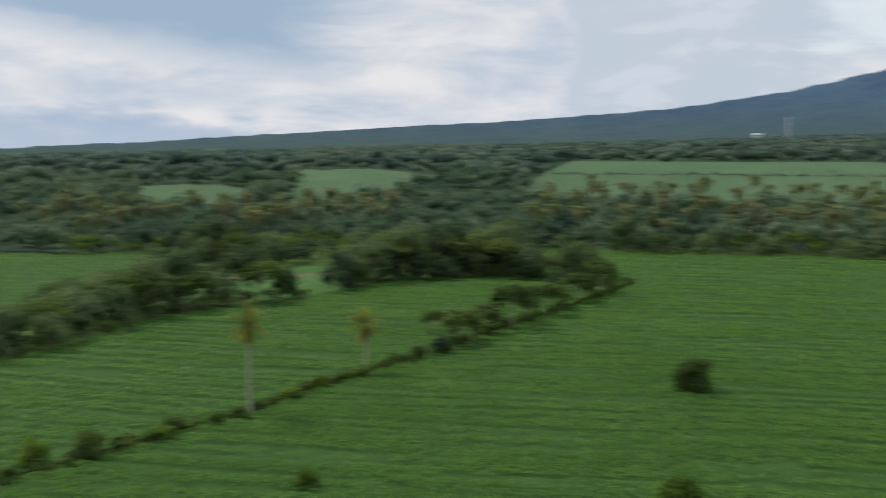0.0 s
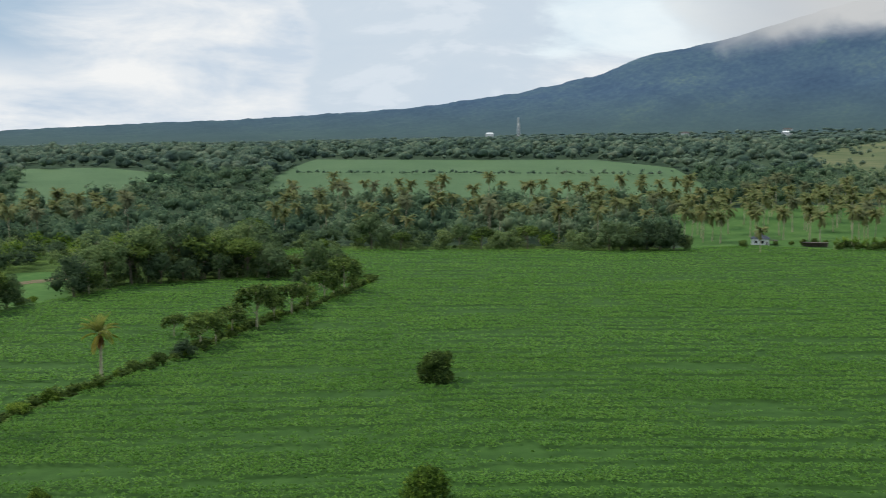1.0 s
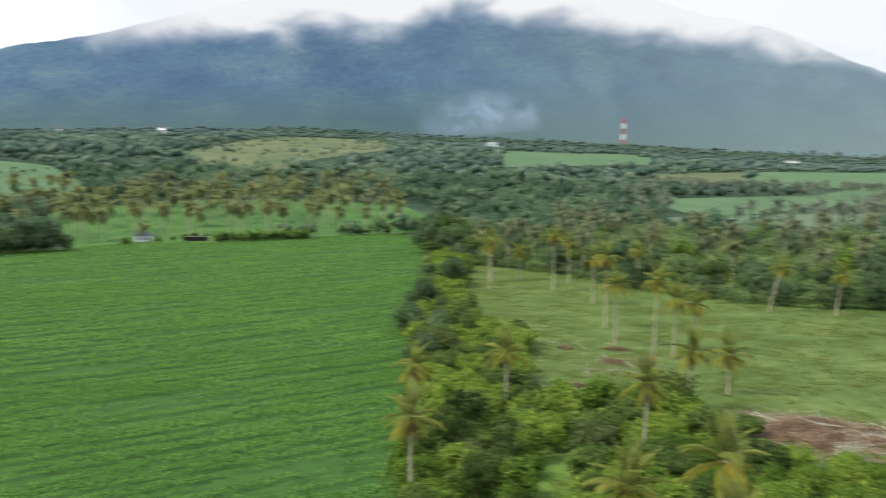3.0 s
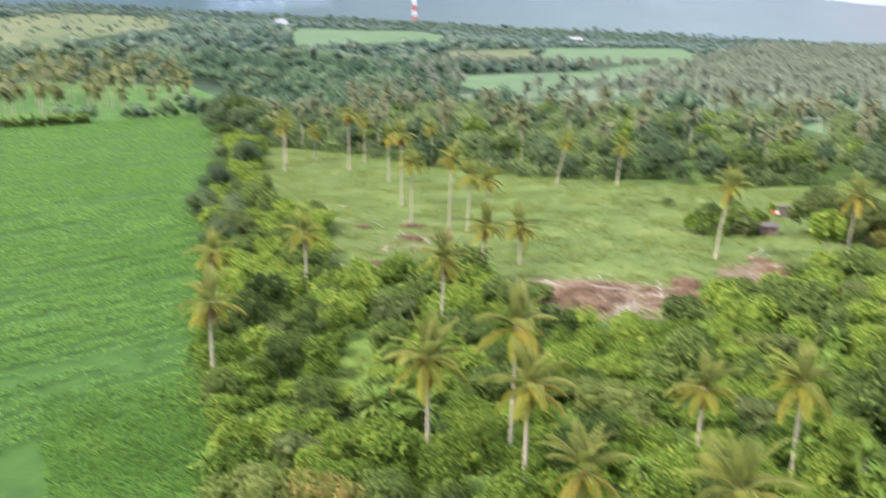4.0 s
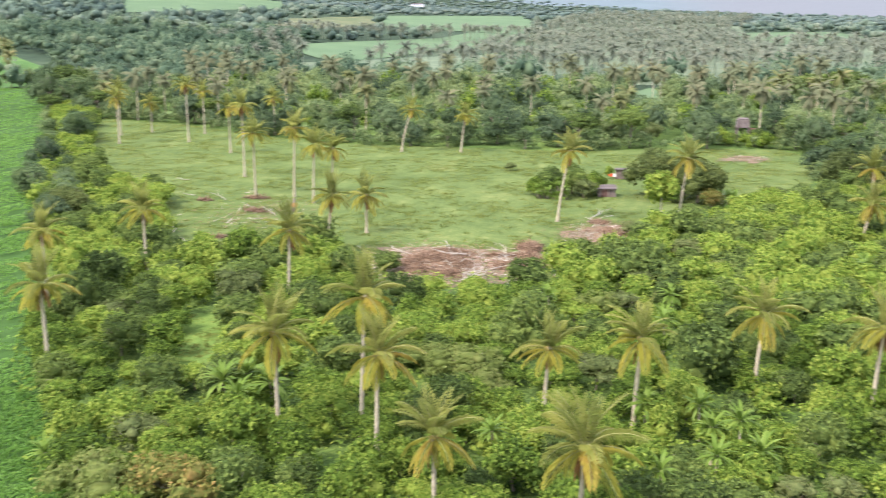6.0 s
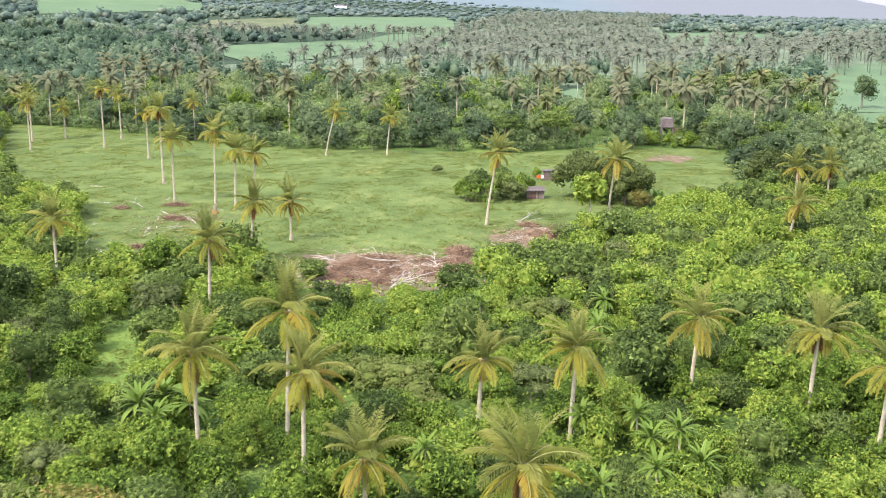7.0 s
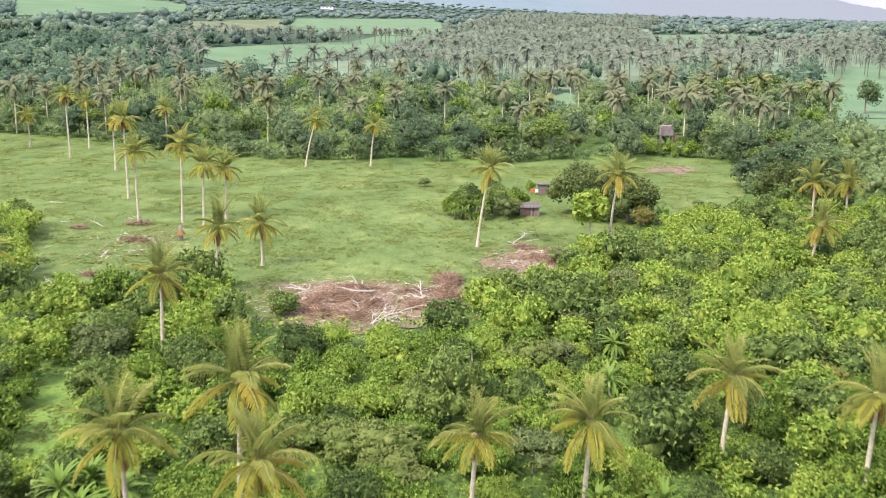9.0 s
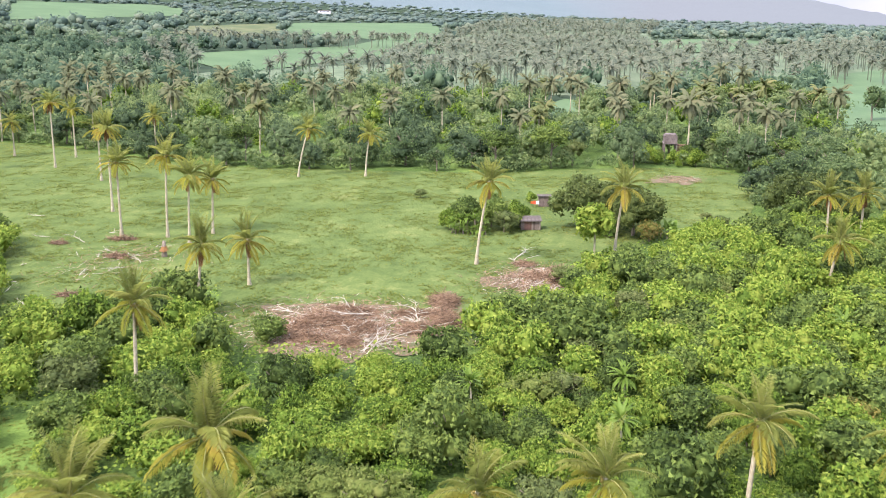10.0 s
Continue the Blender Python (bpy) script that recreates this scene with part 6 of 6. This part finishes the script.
# ---- buildings and masts ----
M_WALL = material("whitewash", [(0.3, (0.62, 0.60, 0.58)), (0.7, (0.80, 0.79, 0.77))], 0.8, 0.8, fine=4.0)
M_ROOF = material("grey_blue_roof", [(0.3, (0.040, 0.046, 0.062)), (0.7, (0.078, 0.088, 0.112))], 0.9, 0.8, fine=6.0, spec=0.1)
M_PANE = material("dark_pane", [(0.3, (0.015, 0.016, 0.018)), (0.7, (0.03, 0.03, 0.035))], 1.0, 0.15, spec=0.5)
M_RUST = material("rusted_sheet", [(0.2, (0.048, 0.040, 0.036)), (0.5, (0.090, 0.076, 0.068)), (0.8, (0.165, 0.155, 0.146))], 0.9, 0.8, fine=5.0, spec=0.05)
M_BOARD = material("weathered_board", [(0.2, (0.085, 0.062, 0.050)), (0.8, (0.215, 0.175, 0.145))], 1.2, 0.85, per_object=0.6, fine=6.0)
M_BRICKRED = material("red_board", [(0.2, (0.105, 0.055, 0.040)), (0.8, (0.185, 0.105, 0.080))], 1.2, 0.85, per_object=0.4)
M_CONCRETE = material("stained_concrete", [(0.2, (0.07, 0.058, 0.05)), (0.5, (0.135, 0.112, 0.10)), (0.8, (0.20, 0.17, 0.155))], 0.7, 0.9, 0.03, fine=3.0)
M_RED = material("red_paint", [(0.3, (0.42, 0.06, 0.035)), (0.7, (0.55, 0.09, 0.05))], 1.0, 0.6)
M_WHITE = material("white_paint", [(0.3, (0.66, 0.66, 0.66)), (0.7, (0.80, 0.80, 0.80))], 1.0, 0.6)
M_GREY = material("galvanised", [(0.3, (0.40, 0.42, 0.44)), (0.7, (0.55, 0.57, 0.58))], 1.0, 0.5)
M_CLOTH = material("coloured_cloth", [(0.30, (0.60, 0.08, 0.03)), (0.5, (0.70, 0.42, 0.05)), (0.7, (0.70, 0.66, 0.60))], 0.4, 0.9, per_object=0.9)


def box(bm, lo, hi, bevel=0.0):
    m = Matrix.LocRotScale([(a + b) / 2 for a, b in zip(lo, hi)], None, [b - a for a, b in zip(lo, hi)])
    got = bmesh.ops.create_cube(bm, size=1.0, matrix=m)["verts"]
    if bevel:
        bmesh.ops.bevel(bm, geom=list({e for v in got for e in v.link_edges}), offset=bevel, segments=1, affect="EDGES")
    return bm


def box_part(name, lo, hi, mat, parent, bevel=0.02, label=""):
    return part(name, box(bmesh.new(), lo, hi, bevel), mat, parent, label)


def hip(w, d, z, h, eave, ridge, thick=0.12):
    """A hipped roof with an eave and some thickness."""
    bm = bmesh.new()
    x, y, r = w / 2 + eave, d / 2 + eave, ridge / 2
    low = [bm.verts.new(p) for p in ((-x, -y, z), (x, -y, z), (x, y, z), (-x, y, z))]
    mid = [bm.verts.new(p) for p in ((-x, -y, z + thick), (x, -y, z + thick), (x, y, z + thick), (-x, y, z + thick))]
    top = [bm.verts.new((-r, 0, z + h)), bm.verts.new((r, 0, z + h))]
    bm.faces.new(low[::-1])
    for i in range(4):
        bm.faces.new((low[i], low[(i + 1) % 4], mid[(i + 1) % 4], mid[i]))
    bm.faces.new((mid[0], mid[1], top[1], top[0]))
    bm.faces.new((mid[1], mid[2], top[1]))
    bm.faces.new((mid[2], mid[3], top[0], top[1]))
    bm.faces.new((mid[3], mid[0], top[0]))
    return bm


def window(parent, x, z, w, h, y):
    win = box_part("window", (x - w / 2 - 0.08, y - 0.05, z - 0.08), (x + w / 2 + 0.08, y + 0.02, z + h + 0.08), M_WHITE, parent)
    box_part("pane", (x - w / 2, y - 0.07, z), (x + w / 2, y - 0.045, z + h), M_PANE, win, 0.0)


house = tagged(new("farm_house"), "small white house with a grey-blue hipped roof beside palms", "house")
house.matrix_basis = Matrix.LocRotScale((266, 431, 0), Euler((0, 0, radians(-32))), (0.98, 0.98, 0.98))
box_part("wall", (-4.2, -3.2, 0), (4.2, 3.2, 3.3), M_WALL, house)
part("roof", hip(8.4, 6.4, 3.3, 2.5, 0.5, 1.6), M_ROOF, house)
for x in (-1.9, 1.2):
    window(house, x, 1.1, 1.3, 1.3, -3.2)
box_part("door", (2.7, -3.26, 0), (3.6, -3.19, 2.1), M_BOARD, house)
box_part("porch_roof", (4.25, -2.6, 2.55), (8.4, 2.4, 2.67), M_RUST, house, 0.0)
for x, y in ((6.3, -2.4), (8.2, -2.4), (8.2, 2.2)):
    box_part("post", (x - 0.07, y - 0.07, 0), (x + 0.07, y + 0.07, 2.55), M_BOARD, house, 0.0)

shed = tagged(new("low_shed"), "low dark open shed with a rusty roof beside the house", "shed")
shed.matrix_basis = pose(284, 413, 0, 0, 0, -36)
box_part("roof", (-6.0, -2.2, 2.3), (6.0, 2.2, 2.45), M_RUST, shed, 0.0)
box_part("back_wall", (-5.6, 1.7, 0), (5.6, 1.9, 2.3), M_BOARD, shed, 0.0)
for x in (-5.5, -1.8, 1.8, 5.5):
    box_part("post", (x - 0.08, -2.0, 0), (x + 0.08, -1.84, 2.3), M_BOARD, shed, 0.0)

shack = tagged(new("board_shack"), "small patched shack of red and grey boards under rusty sheets", "shack")
shack.matrix_basis = pose(213.4, 43.0, 0, 0, 0, -72) @ Matrix.Scale(0.86, 4)
for i in range(11):
    x = -2.2 + 0.4 * i
    box_part("board", (x, -1.3, 0.05), (x + 0.38, -1.25 - 0.02 * (i % 2), 2.0 + 0.03 * (i % 3)), M_BRICKRED if 2 <= i < 6 else M_BOARD, shack, 0.0)
for y in (-0.85, -0.4, 0.05, 0.5, 0.95):
    box_part("board", (2.16, y - 0.4, 0.05), (2.21, y, 2.3), M_BOARD, shack, 0.0)
box_part("back_wall", (-2.2, 1.2, 0.05), (2.2, 1.25, 2.5), M_BOARD, shack, 0.0)
for i in range(6):
    sheet = box_part("roof_sheet", (-0.42, -1.75, -0.02), (0.42, 1.75, 0.03), M_RUST, shack, 0.0)
    sheet.matrix_basis = pose(-2.1 + 0.84 * i, 0, 2.38 + 0.02 * (i % 2), 10, 0, 0)

hutch = tagged(new("store_shed"), "grey plank store shed with cloths hung beside it", "shed")
hutch.matrix_basis = pose(236.5, 44.4, 0, 0, 0, -75)
box_part("wall", (-1.2, -0.9, 0), (1.2, 0.9, 2.3), M_BOARD, hutch)
box_part("roof", (-1.5, -1.2, 2.3), (1.5, 1.2, 2.4), M_RUST, hutch, 0.0)
for i in range(3):
    cloth = tagged(new("cloth"), "bright red, yellow and white cloth hung to dry", "cloth", "hung cloths")
    cloth.matrix_basis = pose(235.2 - 0.1 * i, 45.6 + 0.55 * i, 0, 0, 0, -75)
    bm = bmesh.new()
    bmesh.ops.create_grid(bm, x_segments=6, y_segments=6, size=0.34)
    for v in bm.verts:
        v.co = (v.co.x, 0.06 * math.sin(v.co.x * 9 + i), 0.95 + v.co.y * (1.1 if i < 2 else 0.8))
    part("fabric", bm, M_CLOTH, cloth)
    box_part("peg_pole", (-0.03, 0.05, 0), (0.03, 0.11, 1.5), M_BOARD, cloth, 0.0)

tower = tagged(new("concrete_tower"), "ruined concrete water tower on posts amid trees", "tower")
tower.matrix_basis = pose(314, 22.8, 0, 0, 0, -80)
box_part("tank", (-1.8, -1.8, 4.6), (1.8, 1.8, 6.6), M_CONCRETE, tower, 0.06)
box_part("slab", (-1.95, -1.95, 4.3), (1.95, 1.95, 4.6), M_CONCRETE, tower, 0.04)
box_part("rim", (-1.5, -1.5, 6.6), (1.5, 1.5, 7.0), M_CONCRETE, tower, 0.05)
for x in (-1.65, 1.65):
    for y in (-1.65, 1.65):
        box_part("post", (x - 0.2, y - 0.2, 0), (x + 0.2, y + 0.2, 4.3), M_CONCRETE, tower, 0.03)
box_part("side_wall", (1.86, -1.5, 0), (4.6, -1.2, 4.2), M_BRICKRED, tower, 0.05)


def lattice_mast(x, y, height, base, top, bands, label):
    """A tapering lattice of four legs with painted bands."""
    root = tagged(new("radio_mast"), label, "mast")
    root.location = (x, y, float(land(x, y)) - 1)
    n = len(bands)
    for i, mat in enumerate(bands):
        z0, z1 = height * i / n, height * (i + 1) / n
        r0, r1 = base + (top - base) * i / n, base + (top - base) * (i + 1) / n
        section = child("section", mesh_of("section", *tube([(-r0, -r0, z0), (0, 0, z0 + 0.01), (r0, r0, z0)], [0.25] * 3, 4), mat), root)
        c = [(-1, -1), (1, -1), (1, 1), (-1, 1)]
        for k in range(4):
            (ax, ay), (bx, by) = c[k], c[(k + 1) % 4]
            p, q = np.array([ax * r0, ay * r0, z0]), np.array([ax * r1, ay * r1, z1])
            u, w = np.array([bx * r0, by * r0, z0]), np.array([bx * r1, by * r1, z1])
            for bar, ends, thick in (("leg", (p, q), 0.5), ("brace", (p, w), 0.3), ("brace", (u, q), 0.3), ("rail", (q, w), 0.3)):
                child(bar, mesh_of(bar, *tube([ends[0], (ends[0] + ends[1]) / 2, ends[1]], [thick] * 3, 4), mat), section)


lattice_mast(1997, 1216, 62, 4.2, 2.4, [M_RED, M_WHITE, M_RED, M_WHITE, M_RED], "tall red and white lattice radio mast")
lattice_mast(620, 1876, 44, 2.4, 1.0, [M_GREY] * 4, "slender grey lattice mast on the far plain")


def far_house(x, y, w, d, h, turn, roof):
    root = tagged(new("farm_building"), "low white far-off farm building among trees", "building", "far farm buildings")
    root.matrix_basis = pose(x, y, float(land(x, y)) + 6.0, 0, 0, turn)
    box_part("wall", (-w / 2, -d / 2, -7), (w / 2, d / 2, h), M_WALL, root)
    part("roof", hip(w, d, h, d * 0.28, 0.6, w * 0.6), roof, root)
    for i in range(3):
        window(root, -w * 0.3 + i * w * 0.3, h * 0.35, w * 0.09, h * 0.35, -d / 2)


for x, y, w, d, h, a, roof in ((1425, 1142, 20, 6, 3.0, -50, M_GREY), (1973, 810, 26, 6, 3.0, -66, M_RUST), (640, 2140, 17, 10, 5, -17, M_WHITE), (1210, 1868, 20, 10, 4, -33, M_RUST), (1110, 1720, 14, 9, 4, -33, M_WHITE), (960, 1840, 16, 9, 4, -27, M_RUST), (1700, 330, 18, 5, 3, -78, M_RUST)):
    far_house(x, y, w, d, h, a, roof)
